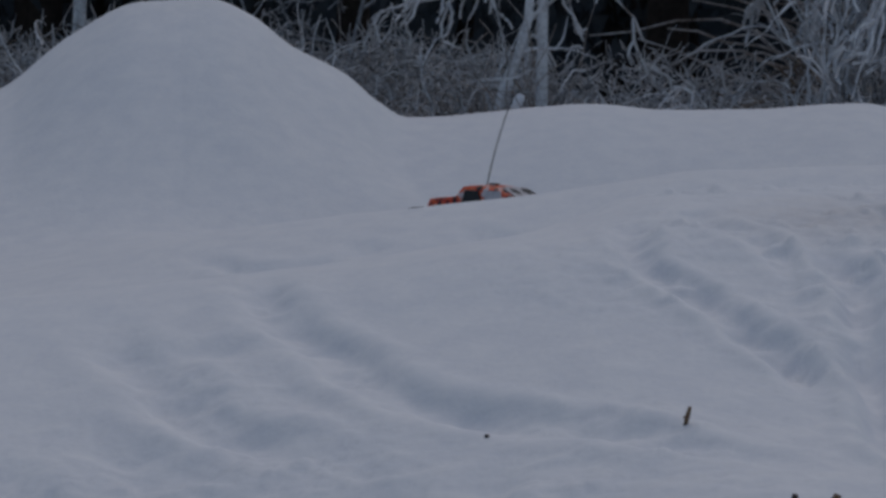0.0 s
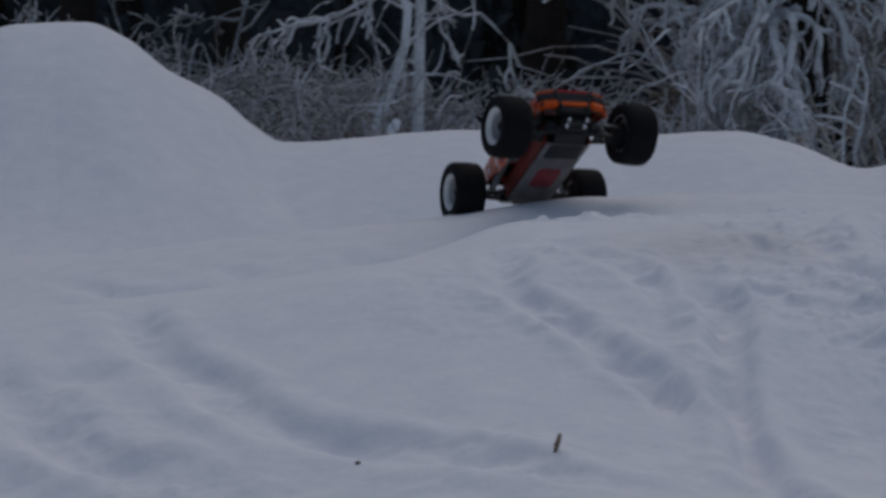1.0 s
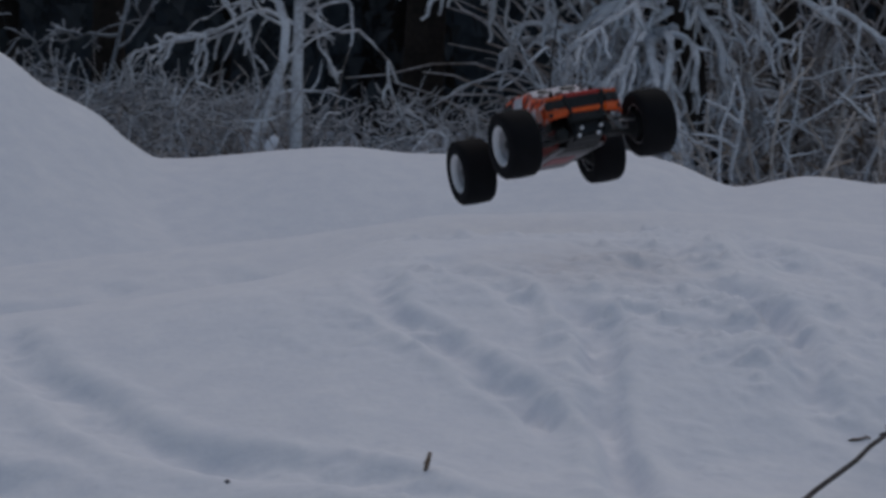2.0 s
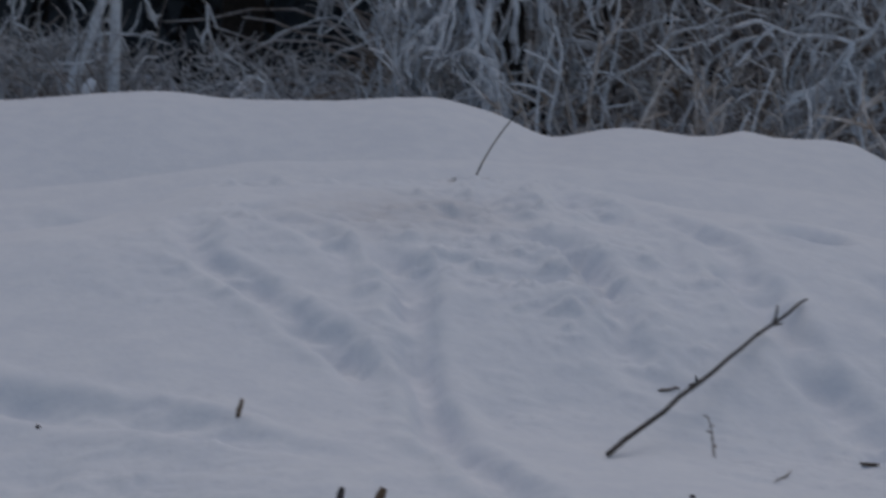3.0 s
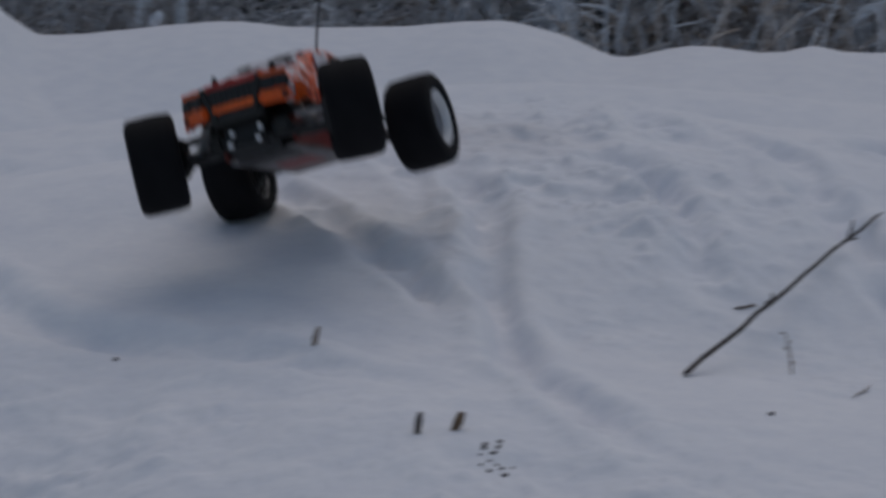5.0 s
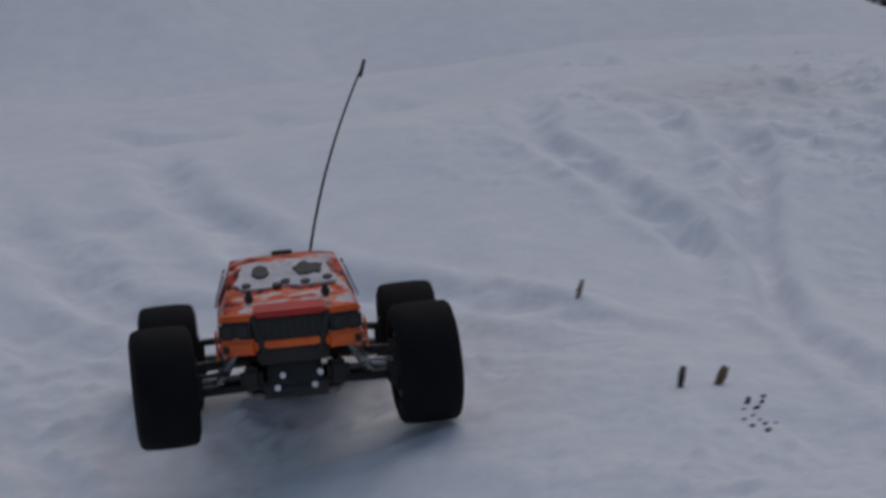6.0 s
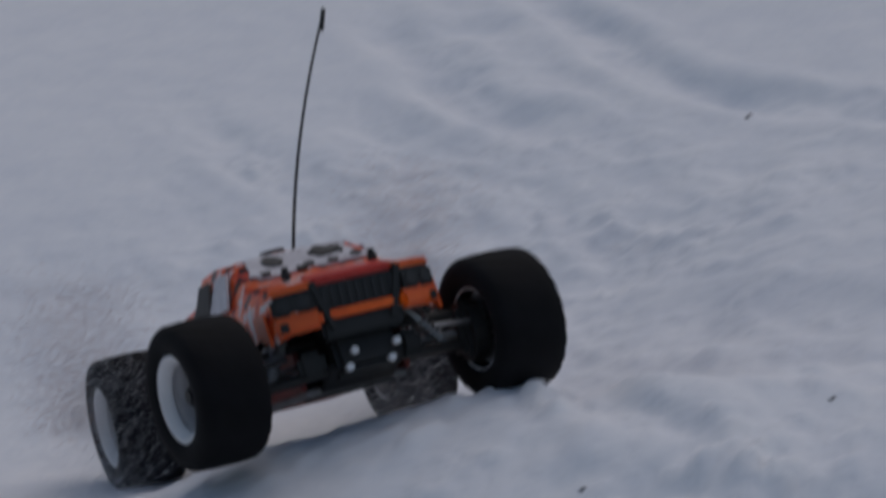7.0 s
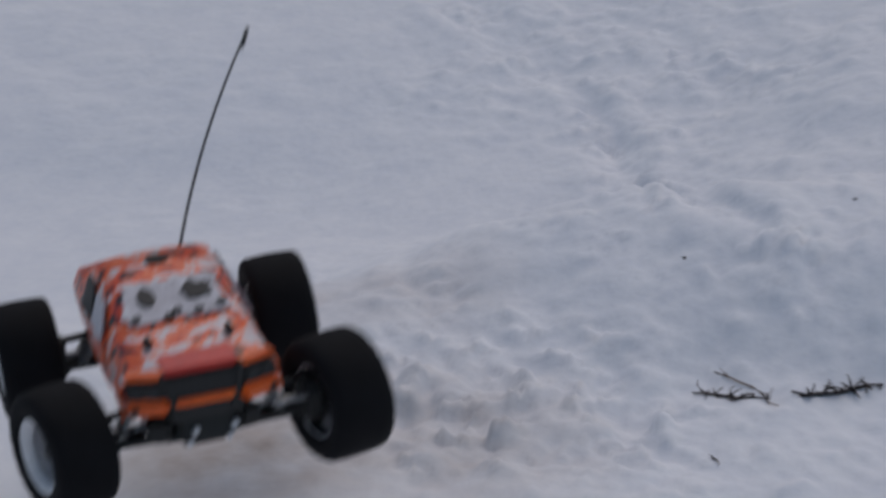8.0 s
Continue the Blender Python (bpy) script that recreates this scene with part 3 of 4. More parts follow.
def build_woods():
    rng = random.Random(5)
    # far dark conifers
    root = tagged(new("far_woods"), "dense dark conifer woods behind the frosted edge", "woods", kind="stuff")
    v, fc = [], []
    for k in range(26000):
        x, y, z = rng.uniform(-9, 13), rng.uniform(16.5, 19), rng.uniform(0.3, 4.5)
        s = rng.uniform(0.05, 0.16)
        a, b = Vector((rng.gauss(0, 1), rng.gauss(0, 1), rng.gauss(0, 0.7))).normalized() * s, Vector((rng.gauss(0, 0.5), rng.gauss(0, 0.5), -1)).normalized() * s
        n = len(v)
        p = Vector((x, y, z))
        v += [p - a * 0.5, p + a * 0.5, p + b * 1.2]
        fc.append((n, n + 1, n + 2))
    me = bpy.data.meshes.new("needles")
    me.from_pydata([tuple(q) for q in v], [], fc)
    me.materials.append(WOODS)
    ob = new("needles", me)
    ob.parent = root
    tr = Tubes(7)
    for k in range(34):
        x, y = rng.uniform(-8, 12), rng.uniform(15.5, 20)
        tr.add([Vector((x, y, 0.2)), Vector((x + rng.gauss(0, 0.1), y, 3)), Vector((x + rng.gauss(0, 0.2), y, 6))], [rng.uniform(0.06, 0.16)] * 3)
    tr.make("trunks", BARK, root)
    # plain wall closing the gaps, in the same painted shade
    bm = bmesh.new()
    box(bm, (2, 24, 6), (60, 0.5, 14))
    tagged(finish("backdrop", bm, WOODS, smooth=False), "plain backdrop wall, coloured as shaded distant forest", "woods", kind="structure")

    # trees at the edge
    frosted_tree(1, 0.36, 11.7, 3.0, 0.022, (0.12, 0), 18, 0.80, 0.9, droop=0.08, rime=0.0085, kids=5, bend=0.24)
    bent_sapling(2, 0.155, 11.6)
    frosted_tree(3, 2.26, 12.1, 2.4, 0.064, (-0.50, 0), 32, 0.80, 0.80, bark=BARK, droop=0.16, kids=5, rime=0.0105, bend=0.26, top=1.9, bias=(-0.35, -0.45, 0),
                 label="dark-trunked tree with thick drooping hoar frost twigs")
    frosted_tree(4, 2.76, 13.2, 4.0, 0.055, (0.03, 0), 7, 1.3, 0.9, bark=BARK, rime=0.008, droop=0.08)
    frosted_tree(5, 3.85, 12.0, 2.4, 0.034, (0.1, 0), 20, 0.75, 0.95, bark=BROWN_TWIG, droop=0.12, kids=5, rime=0.0105, bend=0.22, top=1.7, bias=(-0.6, -0.1, 0),
                 label="brownish tree with thick drooping hoar frost twigs")
    frosted_tree(6, -1.75, 13.2, 3.2, 0.03, (0.1, 0), 9, 0.8, 0.8, rime=0.007)
    frosted_tree(7, 5.0, 12.6, 3.0, 0.05, (0, 0), 14, 0.7, 1.0, bark=BARK, rime=0.010, droop=0.10, bend=0.22)
    frosted_tree(8, -3.2, 13.6, 3.6, 0.05, (0, 0), 12, 0.8, 1.0)
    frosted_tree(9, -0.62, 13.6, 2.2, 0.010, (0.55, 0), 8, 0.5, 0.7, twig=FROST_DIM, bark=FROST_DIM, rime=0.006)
    for k, (x, y, h, r) in enumerate(((2.6, 14.6, 5, 0.09), (1.15, 15.0, 5, 0.10), (-0.5, 14.9, 5, 0.08), (3.55, 14.4, 5, 0.07), (-1.3, 14.6, 5, 0.09))):
        rg = random.Random(40 + k)
        t = Tubes(9)
        pts, rad = trunk_mesh(rg, x, y, h, r)
        t.add([p - pts[0] for p in pts], rad)
        root = tagged(new("dark_tree"), "dark bare conifer trunk in shade", "tree", "dark trunks in the wood")
        root.location = pts[0]
        t.make("trunk", BARK, root)
        c = Tubes(4)
        for j in range(16):
            i = rg.randint(3, 9)
            a = rg.uniform(0, 6.28)
            grow(c, rg, pts[i] - pts[0], Vector((math.cos(a), math.sin(a), -0.2)), 0.9, 0.012, 1, droop=0.05)
        c.make("crown", BARK, root)
    for k in range(46):
        x = -2.6 + 8.0 * k / 45 + rng.gauss(0, 0.08)
        y = rng.uniform(11.6, 13.8)
        if x > 1.5:
            frosted_shrub(100 + k, x, y, rng.uniform(0.7, 1.3), rng.randint(8, 11), rng.uniform(0.012, 0.018), (BROWN_TWIG, FROST, FROST)[k % 3], 0.55, 1, 5)
        else:
            front = k % 2 == 0
            # front shrubs take the pale frost tone, those behind the darker one
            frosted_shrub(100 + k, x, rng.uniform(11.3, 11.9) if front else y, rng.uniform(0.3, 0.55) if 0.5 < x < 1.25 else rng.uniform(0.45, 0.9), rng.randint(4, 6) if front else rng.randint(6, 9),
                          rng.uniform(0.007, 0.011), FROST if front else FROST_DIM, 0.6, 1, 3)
    # thick grey brush behind
    t = Tubes(4)
    for k in range(850):
        x, y = 2.0 + 4.6 * rng.random() ** 0.8, rng.uniform(13.6, 15.6)
        t.add(wander(rng, (x, y, 0.4), (rng.gauss(0, 0.45), rng.gauss(0, 0.3), 1), rng.uniform(0.8, 2.2), 8, 0.26, 0.03), [0.015 - 0.001 * q for q in range(9)])
    tagged(t.make("frosted_thicket", THICKET), "grey-brown frosted brush thicket", "thicket", kind="stuff")
    # low frosted grass and bramble
    t = Tubes(3)
    for k in range(11000):
        x, y = rng.uniform(-3.2, 5.6), rng.uniform(10.9, 14.4)
        if x > 1.4 and k % 5 or 0.42 < x < 1.4 and k % 2:
            continue
        tall = (0.62 if 0.42 < x < 1.7 else 1.0) * (0.30 + 0.45 * rng.random() ** 2) * (1 + 0.7 * float(vnoise(np.array([x * 1.7]), np.array([y]), 2)[0]))
        pts = wander(rng, (x, y, 0.36), (rng.gauss(0, 0.5), rng.gauss(0, 0.3), 1), tall, 6, 0.36, 0.16)
        t.add(pts, [0.0055, 0.005, 0.005, 0.0045, 0.004, 0.003, 0.002])
    tagged(t.make("frosted_undergrowth", THICKET), "grey frosted grass and bramble stems", "undergrowth", kind="stuff")
    # fine rime on the low brush behind the crest
    t = Tubes(3)
    for k in range(9500):
        x, y = rng.uniform(-3.4, 2.3), rng.uniform(11.9, 14.4)
        if 0.42 < x < 1.8 and k % 5 > 1:
            continue
        lift = 0.5 + float(fbm(np.array([x * 2.1]), np.array([y * 0.5]), 12, 3)[0])
        top = 0.76 + 0.05 * (y - 11.6) + (0.08 if 0.42 < x < 1.7 else 0.42) * max(0.0, lift) ** 1.5 - (0.07 if 0.42 < x < 1.7 else 0.0)
        z = 0.50 + (top - 0.50) * rng.random() ** 0.8
        t.add(wander(rng, (x, y, z), (rng.gauss(0, 1), rng.gauss(0, 0.5), rng.gauss(0.5, 0.6)), rng.uniform(0.08, 0.20), 3, 0.5), [0.0052, 0.0048, 0.0040, 0.0024])
    tagged(t.make("rimed_brush", FUZZ), "dense grey brush thick with fine rime", "undergrowth", kind="stuff")
    # slender rimed stems standing clear of the brush
    for k, (x, h) in enumerate(((-0.42, 0.62), (-0.12, 0.50), (0.50, 0.62), (0.72, 0.92), (0.93, 0.55), (1.12, 0.74), (1.33, 0.60), (1.55, 0.66))):
        frosted_shrub(200 + k, x, 11.5 + 0.12 * (k % 3), h, 2 + k % 2, 0.010, FROST, 0.35, 1, 4, label="slender leafless stems coated in white hoar frost")
    # upright frosted stalks in front of the thicket
    for k in range(26):
        reed_clump(300 + k, 2.0 + 3.3 * (k + rng.uniform(-0.3, 0.3)) / 25, rng.uniform(11.1, 11.9), rng.randint(4, 7))


build_woods()


# ---------------------------------------------------------------- things lying in the snow
def dead_stick():
    a = Vector((0.858, 3.938, 0))
    b = Vector((1.345, 4.666, 0))
    a.z, b.z = spot(a.x, a.y) + 0.004, spot(b.x, b.y) + 0.007
    rng = random.Random(3)
    pts = [a.lerp(b, k / 12) + Vector((rng.gauss(0, 0.002), 0, 0.003 * math.sin(k * 0.26) + rng.gauss(0, 0.0015))) for k in range(13)]
    root = tagged(new("dead_stick"), "thin dark bare stick lying on the snow", "stick")
    root.location = a
    t = Tubes(7)
    t.add([p - a for p in pts], [0.0044 - 0.0016 * k / 12 for k in range(13)])
    t.make("stem", STICK, root)
    for k, way, ln in ((10, (0.03, 0.03, 0.08), 0.036), (10, (0.12, -0.02, 0.01), 0.018), (5, (-0.02, 0.0, 0.08), 0.014), (12, (0.06, 0.04, 0.02), 0.02), (5, (-0.10, 0.0, 0.0), 0.016)):
        s = Tubes(5)
        s.add(wander(rng, pts[k] - a, way, ln, 3, 0.12), [0.0028, 0.0024, 0.002, 0.0014])
        s.make("side_twig", STICK, root)


def stub(name, x, y, h, r, lean, material, label, seed, category="plant stub"):
    rng = random.Random(seed)
    t = Tubes(6)
    pts = wander(rng, (0, 0, -0.02), (lean, 0.05, 1), h + 0.02, 4, 0.07)
    t.add(pts, [r, r * 1.05, r * 0.95, r * 1.15, r * 0.8])
    ob = t.make(name, material)
    ob.location = (x, y, spot(x, y))
    tagged(ob, label, category, "dry stubs in the snow")
    return ob


def litter(x, y, length, turn, material, label, seed, r=0.0025, twigs=0):
    rng = random.Random(seed)
    t = Tubes(5)
    d = Vector((math.cos(turn), math.sin(turn), 0))
    pts = wander(rng, -d * length / 2, d, length, 6, 0.10)
    for p in pts:
        p.z = spot(x + p.x, y + p.y) - spot(x, y) + 0.003
    t.add(pts, [r * 0.6, r, r, r * 1.1, r, r * 0.8, r * 0.4])
    for k in range(twigs):
        p = pts[rng.randint(1, 6)]
        t.add(wander(rng, p, (rng.gauss(0, 1), rng.gauss(0, 1), rng.uniform(0, 0.5)), length * rng.uniform(0.08, 0.25), 3, 0.3), [r * 0.8, r * 0.7, r * 0.5, r * 0.3])
    ob = t.make("twig_litter", material)
    ob.location = (x, y, spot(x, y))
    tagged(ob, label, "twig", "twigs on the snow")
    return ob


def pellet(x, y, s, seed, label="small dark bark crumb on the snow"):
    rng = random.Random(seed)
    bm = bmesh.new()
    bmesh.ops.create_icosphere(bm, subdivisions=2, radius=s)
    for v in bm.verts:
        v.co *= rng.uniform(0.7, 1.2)
        v.co.z *= 0.7
    ob = finish("bark_crumb", bm, STICK)
    ob.location = (x, y, spot(x, y) + s * 0.3)
    return tagged(ob, label, "debris", "crumbs on the snow")


def weed(x, y, h, seed, label):
    """A thin dry stalk with short side shoots and seed heads."""
    rng = random.Random(seed)
    root = tagged(new("dry_weed"), label, "plant", "dry stubs in the snow")
    root.location = (x, y, spot(x, y))
    pts = wander(rng, (0, 0, -0.015), (0.10, 0.02, 1), h + 0.015, 6, 0.08)
    t = Tubes(5)
    t.add(pts, [0.0018, 0.0017, 0.0016, 0.0015, 0.0014, 0.0012, 0.0010])
    t.make("stem", BROWN_TWIG, root)
    for k in (2, 3, 4, 5, 6):
        c = Tubes(5)
        side = wander(rng, pts[k], (rng.choice((-1, 1)) * rng.uniform(0.5, 1), rng.gauss(0, 0.3), 0.7), h * rng.uniform(0.10, 0.22), 3, 0.2)
        c.add(side, [0.0012, 0.0011, 0.0022, 0.0012])
        c.make("shoot", BROWN_TWIG, root)


def build_litter():
    dead_stick()
    stub("dry_stalk", 0.316, 4.033, 0.036, 0.0032, 0.28, STRAW, "dry brown plant stalk sticking from snow", 1)
    litter(0.330, 4.062, 0.012, 0.5, STRAW, "pale dry husk beside a stalk", 40, 0.0022)
    stub("cut_stub", 0.422, 3.557, 0.028, 0.0044, -0.05, STICK, "short dark cut stub beside another stub", 3)
    stub("cut_stub", 0.465, 3.562, 0.026, 0.0058, 0.3, STRAW, "short brown cut stub with pale top", 4)
    weed(1.052, 4.075, 0.062, 5, "thin dry branching weed standing beside a stick")
    litter(1.038, 4.340, 0.034, 0.3, STRAW, "thin dry weed top on snow", 6, 0.0020, 5)
    litter(1.112, 3.900, 0.085, 0.98, BROWN_TWIG, "pale thin grass blade on the snow", 7, 0.0014)
    litter(1.278, 4.019, 0.030, -0.55, STRAW, "short brown bark splinter on snow", 8, 0.0028)
    pellet(0.918, 3.664, 0.0048, 9)
    pellet(0.038, 4.120, 0.0042, 10)
    pellet(0.117, 2.832, 0.0032, 11)
    pellet(-0.134, 2.680, 0.0035, 12)
    rng = random.Random(13)
    for k in range(16):
        cx, cy = 0.505, 3.468
        pellet(cx + rng.gauss(0, 0.015), cy + rng.gauss(0, 0.030), rng.uniform(0.0018, 0.0042), 20 + k)
    litter(0.108, 2.440, 0.140, 0.37, STICK, "dark broken twig with frayed rootlets", 31, 0.0028, 26)
    litter(-0.048, 2.413, 0.110, -0.34, STICK, "dark broken twig with frayed rootlets", 32, 0.0020, 26)
    litter(-0.008, 2.455, 0.140, -0.38, STRAW, "thin brown root lying on snow", 33, 0.0014, 3)
    litter(-0.051, 2.238, 0.030, -0.9, STICK, "small dark curled twig on snow", 34, 0.0014)
    litter(1.543, 4.090, 0.020, 0.4, STICK, "short dark twig on snow", 35, 0.0022)
    # snow-capped stub by the wood's edge
    root = tagged(new("snowy_stub"), "snow-capped broken stub at the wood's edge", "stump")
    root.location = (0.262, 11.3, spot(0.262, 11.3))
    t = Tubes(7)
    t.add([Vector((-0.05, 0, -0.05)), Vector((-0.03, 0, 0.12)), Vector((0, 0, 0.30))], [0.024, 0.021, 0.018])
    t.make("post", BROWN_TWIG, root)
    bm = bmesh.new()
    bmesh.ops.create_icosphere(bm, subdivisions=2, radius=0.030)
    rg = random.Random(4)
    for v in bm.verts:
        v.co = Matrix.Rotation(0.55, 3, "Y") @ (Vector((v.co.x * 0.8, v.co.y, v.co.z * 1.5)) * rg.uniform(0.85, 1.15)) + Vector((0.008, 0, 0.315))
    part("snow_cap", bm, SNOW, root, "white cap of snow", True)


build_litter()



# ---------------------------------------------------------------- the model truck (nose towards -y, origin at hub height)
TRACK, BASE, TYRE_R, TYRE_W = 0.338, 0.338, 0.0795, 0.081


def wheel_parts(parent, x, y, outer):
    """One wheel, axle along x; outer is +1 or -1, the side its dish faces."""
    bm = bmesh.new()
    lathe(bm, [(-0.020, 0.0), (0.020, 0.0), (0.020, 0.009), (-0.020, 0.009)], 12)
    hub = part("wheel", bm, BLACK, parent)
    hub.location = (x, y, 0)
    w, r = TYRE_W / 2, TYRE_R
    bm = bmesh.new()
    prof = [(-w * 0.78, 0.043), (-w * 0.96, 0.050), (-w, r * 0.80), (-w * 0.93, r * 0.92), (-w * 0.80, r * 0.97), (-w * 0.4, r * 0.985), (0, r * 0.99), (w * 0.4, r * 0.985), (w * 0.80, r * 0.97),
            (w * 0.93, r * 0.92), (w, r * 0.80), (w * 0.96, 0.050), (w * 0.78, 0.043)]
    lathe(bm, prof, 66)
    bm.verts.ensure_lookup_table()
    for k in range(66):
        for q in range(3, 10):
            p = bm.verts[k * len(prof) + q].co
            s = 0.985 if (k + abs(q - 6)) % 3 == 0 else 1.008
            p.y, p.z = p.y * s, p.z * s
    part("tyre", bm, RUBBER, hub, "black knobbly rubber tyre", True)
    bm = bmesh.new()
    o = outer
    lathe(bm, [(o * w * 0.82, 0.0485), (o * w * 0.90, 0.0470), (o * w * 0.86, 0.0435), (o * w * 0.62, 0.0365), (o * w * 0.55, 0.0365), (o * w * 0.60, 0.0440), (-o * w * 0.84, 0.0440), (-o * w * 0.84, 0.0485)], 36)
    part("rim", bm, RIM, hub, "white plastic rim ring", True)
    # deep part of the rim, painted darker than the ring for its shade
    bm = bmesh.new()
    lathe(bm, [(o * w * 0.61, 0.0370), (o * w * 0.25, 0.0330), (o * w * 0.06, 0.0300), (o * w * 0.02, 0.010),
               (-o * w * 0.08, 0.010), (-o * w * 0.08, 0.033), (-o * w * 0.5, 0.039), (o * w * 0.5, 0.0405)], 36)
    part("wheel_dish", bm, DISH, hub, "recessed wheel dish, greyed for the shade inside", True)
    bm = bmesh.new()
    for k in range(6):
        a = math.pi / 3 * k
        rod(bm, (o * w * 0.00, 0.024 * math.cos(a), 0.024 * math.sin(a)), (o * w * 0.10, 0.024 * math.cos(a), 0.024 * math.sin(a)), 0.006, n=8)
    rod(bm, (o * w * 0.0, 0, 0), (o * w * 0.20, 0, 0), 0.026, n=18)
    rod(bm, (o * w * 0.2, 0, 0), (o * w * 0.42, 0, 0), 0.014, n=14)
    rod(bm, (o * w * 0.4, 0, 0), (o * w * 0.58, 0, 0), 0.008, n=6)
    part("wheel_nut", bm, BLACK, hub)
    return hub


def loft(bm, sections):
    """Shell through cross sections (y, half width, bottom, shoulder z, top z, top half width)."""
    rings = []
    for y, w, zb, zs, zt, tw in sections:
        ring = [(-w * 0.97, zb), (-w, (zb + zs) / 2), (-w, zs), (-tw - (w - tw) * 0.25, zs + (zt - zs) * 0.7), (-tw, zt - 0.003), (-tw * 0.6, zt), (0, zt + 0.002)]
        ring = ring + [(-a, b) for a, b in ring[-2::-1]]
        rings.append([bm.verts.new((a, y, b)) for a, b in ring])
    for p, q in zip(rings, rings[1:]):
        for i in range(len(p) - 1):
            bm.faces.new((p[i], p[i + 1], q[i + 1], q[i]))
    bm.faces.new(rings[0])
    bm.faces.new(rings[-1][::-1])
    return bm


def panel(bm, pts, th=0.003):
    """A thin plate with the outline pts, thickened along its normal."""
    vs = [bm.verts.new(p) for p in pts]
    fc = bm.faces.new(vs)
    fc.normal_update()
    g = bmesh.ops.extrude_face_region(bm, geom=[fc])
    for e in g["geom"]:
        if isinstance(e, bmesh.types.BMVert):
            e.co -= fc.normal * th
    return bm


def on_screen(u, v, lift=0.002):
    """A point on the sloping windscreen: u across, v up it."""
    a, b = Vector((0, -0.098, 0.104)), Vector((0, -0.016, 0.138))
    n = Vector((0, -(b.z - a.z), b.y - a.y)).normalized()
    return a.lerp(b, v) + Vector((u, 0, 0)) + n * lift


def blob(rng, cu, cv, ru, rv, lift, n=22, j=0.09):
    return [on_screen(cu + ru * math.cos(6.2832 * k / n) * rng.uniform(1 - j, 1 + j), cv + rv * math.sin(6.2832 * k / n) * rng.uniform(1 - j, 1 + j), lift) for k in range(n)]


def build_truck():
    rng = random.Random(8)
    truck = tagged(new("toy_truck"), "orange radio-controlled monster truck with big black tyres", "toy truck")
    # painted shell
    bm = bmesh.new()
    loft(bm, [(-0.218, 0.056, 0.044, 0.060, 0.070, 0.050), (-0.213, 0.076, 0.038, 0.061, 0.079, 0.068), (-0.204, 0.090, 0.034, 0.063, 0.086, 0.079), (-0.190, 0.098, 0.030, 0.066, 0.091, 0.084), (-0.150, 0.100, 0.044, 0.070, 0.097, 0.086),
              (-0.102, 0.100, 0.036, 0.074, 0.103, 0.086), (-0.060, 0.100, 0.022, 0.078, 0.121, 0.081), (-0.016, 0.100, 0.020, 0.080, 0.138, 0.077), (0.040, 0.100, 0.020, 0.082, 0.143, 0.076),
              (0.096, 0.100, 0.024, 0.082, 0.140, 0.077), (0.118, 0.100, 0.034, 0.082, 0.112, 0.084), (0.160, 0.100, 0.045, 0.082, 0.106, 0.088), (0.205, 0.097, 0.045, 0.080, 0.103, 0.086), (0.214, 0.088, 0.052, 0.076, 0.094, 0.078)])
    bmesh.ops.bevel(bm, geom=[e for e in bm.edges if e.calc_face_angle(0) > 0.6], offset=0.004, segments=2, affect="EDGES")
    body = part("body_shell", bm, SHELL, truck, "orange lexan shell with red and frosty patches", True)
    body.scale = (0.94, 1, 1)
    # windscreen, eye-shaped holes
    bm = bmesh.new()
    edge = []
    for k in range(28):
        a = 6.2832 * k / 28
        u = max(-1, min(1, 1.35 * math.cos(a)))
        v = max(-1, min(1, 1.35 * math.sin(a)))
        edge.append(on_screen(u * (0.068 - 0.004 * v) * rng.uniform(0.90, 1.06), 0.5 + 0.43 * v * rng.uniform(0.86, 1.05), 0.0016))
    panel(bm, edge, 0.003)
    part("windscreen", bm, WHITE, body, "white frosted windscreen panel")
    for cu, ru in ((-0.034, 0.012), (0.034, 0.021)):
        bm = bmesh.new()
        panel(bm, blob(rng, cu, 0.56, ru, 0.20, 0.0030, 22, 0.10 if cu < 0 else 0.34), 0.004)
        part("windscreen_patch", bm, GREY, body, "dark round windscreen patch")
    for cu, cv in ((-0.055, 0.16), (-0.012, 0.10), (0.028, 0.14), (0.060, 0.22), (0.0, 0.20)):
        bm = bmesh.new()
        panel(bm, blob(rng, cu, cv, 0.007, 0.06, 0.0030, 9), 0.004)
        part("windscreen_patch", bm, GREY, body, "small dark windscreen fleck")
    # side windows
    for s in (-1, 1):
        for y0, y1 in ((-0.050, 0.015), (0.026, 0.088)):
            bm = bmesh.new()
            panel(bm, [(s * 0.1002, y0 - 0.012, 0.086), (s * 0.1005, y1, 0.086), (s * 0.0845, y1 - 0.004, 0.127), (s * 0.0845, y0 + 0.014, 0.127)][::s], 0.003)
            part("side_window", bm, WHITE if y0 < 0 else GREY, body, "frosted side window")
    # nose: bonnet strip, grille, lamps, bumper
    bm = bmesh.new()
    box(bm, (0, -0.197, 0.0885), (0.098, 0.044, 0.009), Matrix.Rotation(0.19, 4, "X"), 0.003)
    part("bonnet_strip", bm, RED, body, "red bonnet edge")
    bm = bmesh.new()
    box(bm, (0, -0.2145, 0.066), (0.100, 0.014, 0.028), None, 0.002)
    part("grille", bm, BLACK, body, "black grille")
    for k in range(9):
        bm = bmesh.new()
        box(bm, (-0.040 + 0.010 * k, -0.2222, 0.066), (0.0025, 0.002, 0.022))
        part("grille_bar", bm, GREY, body)
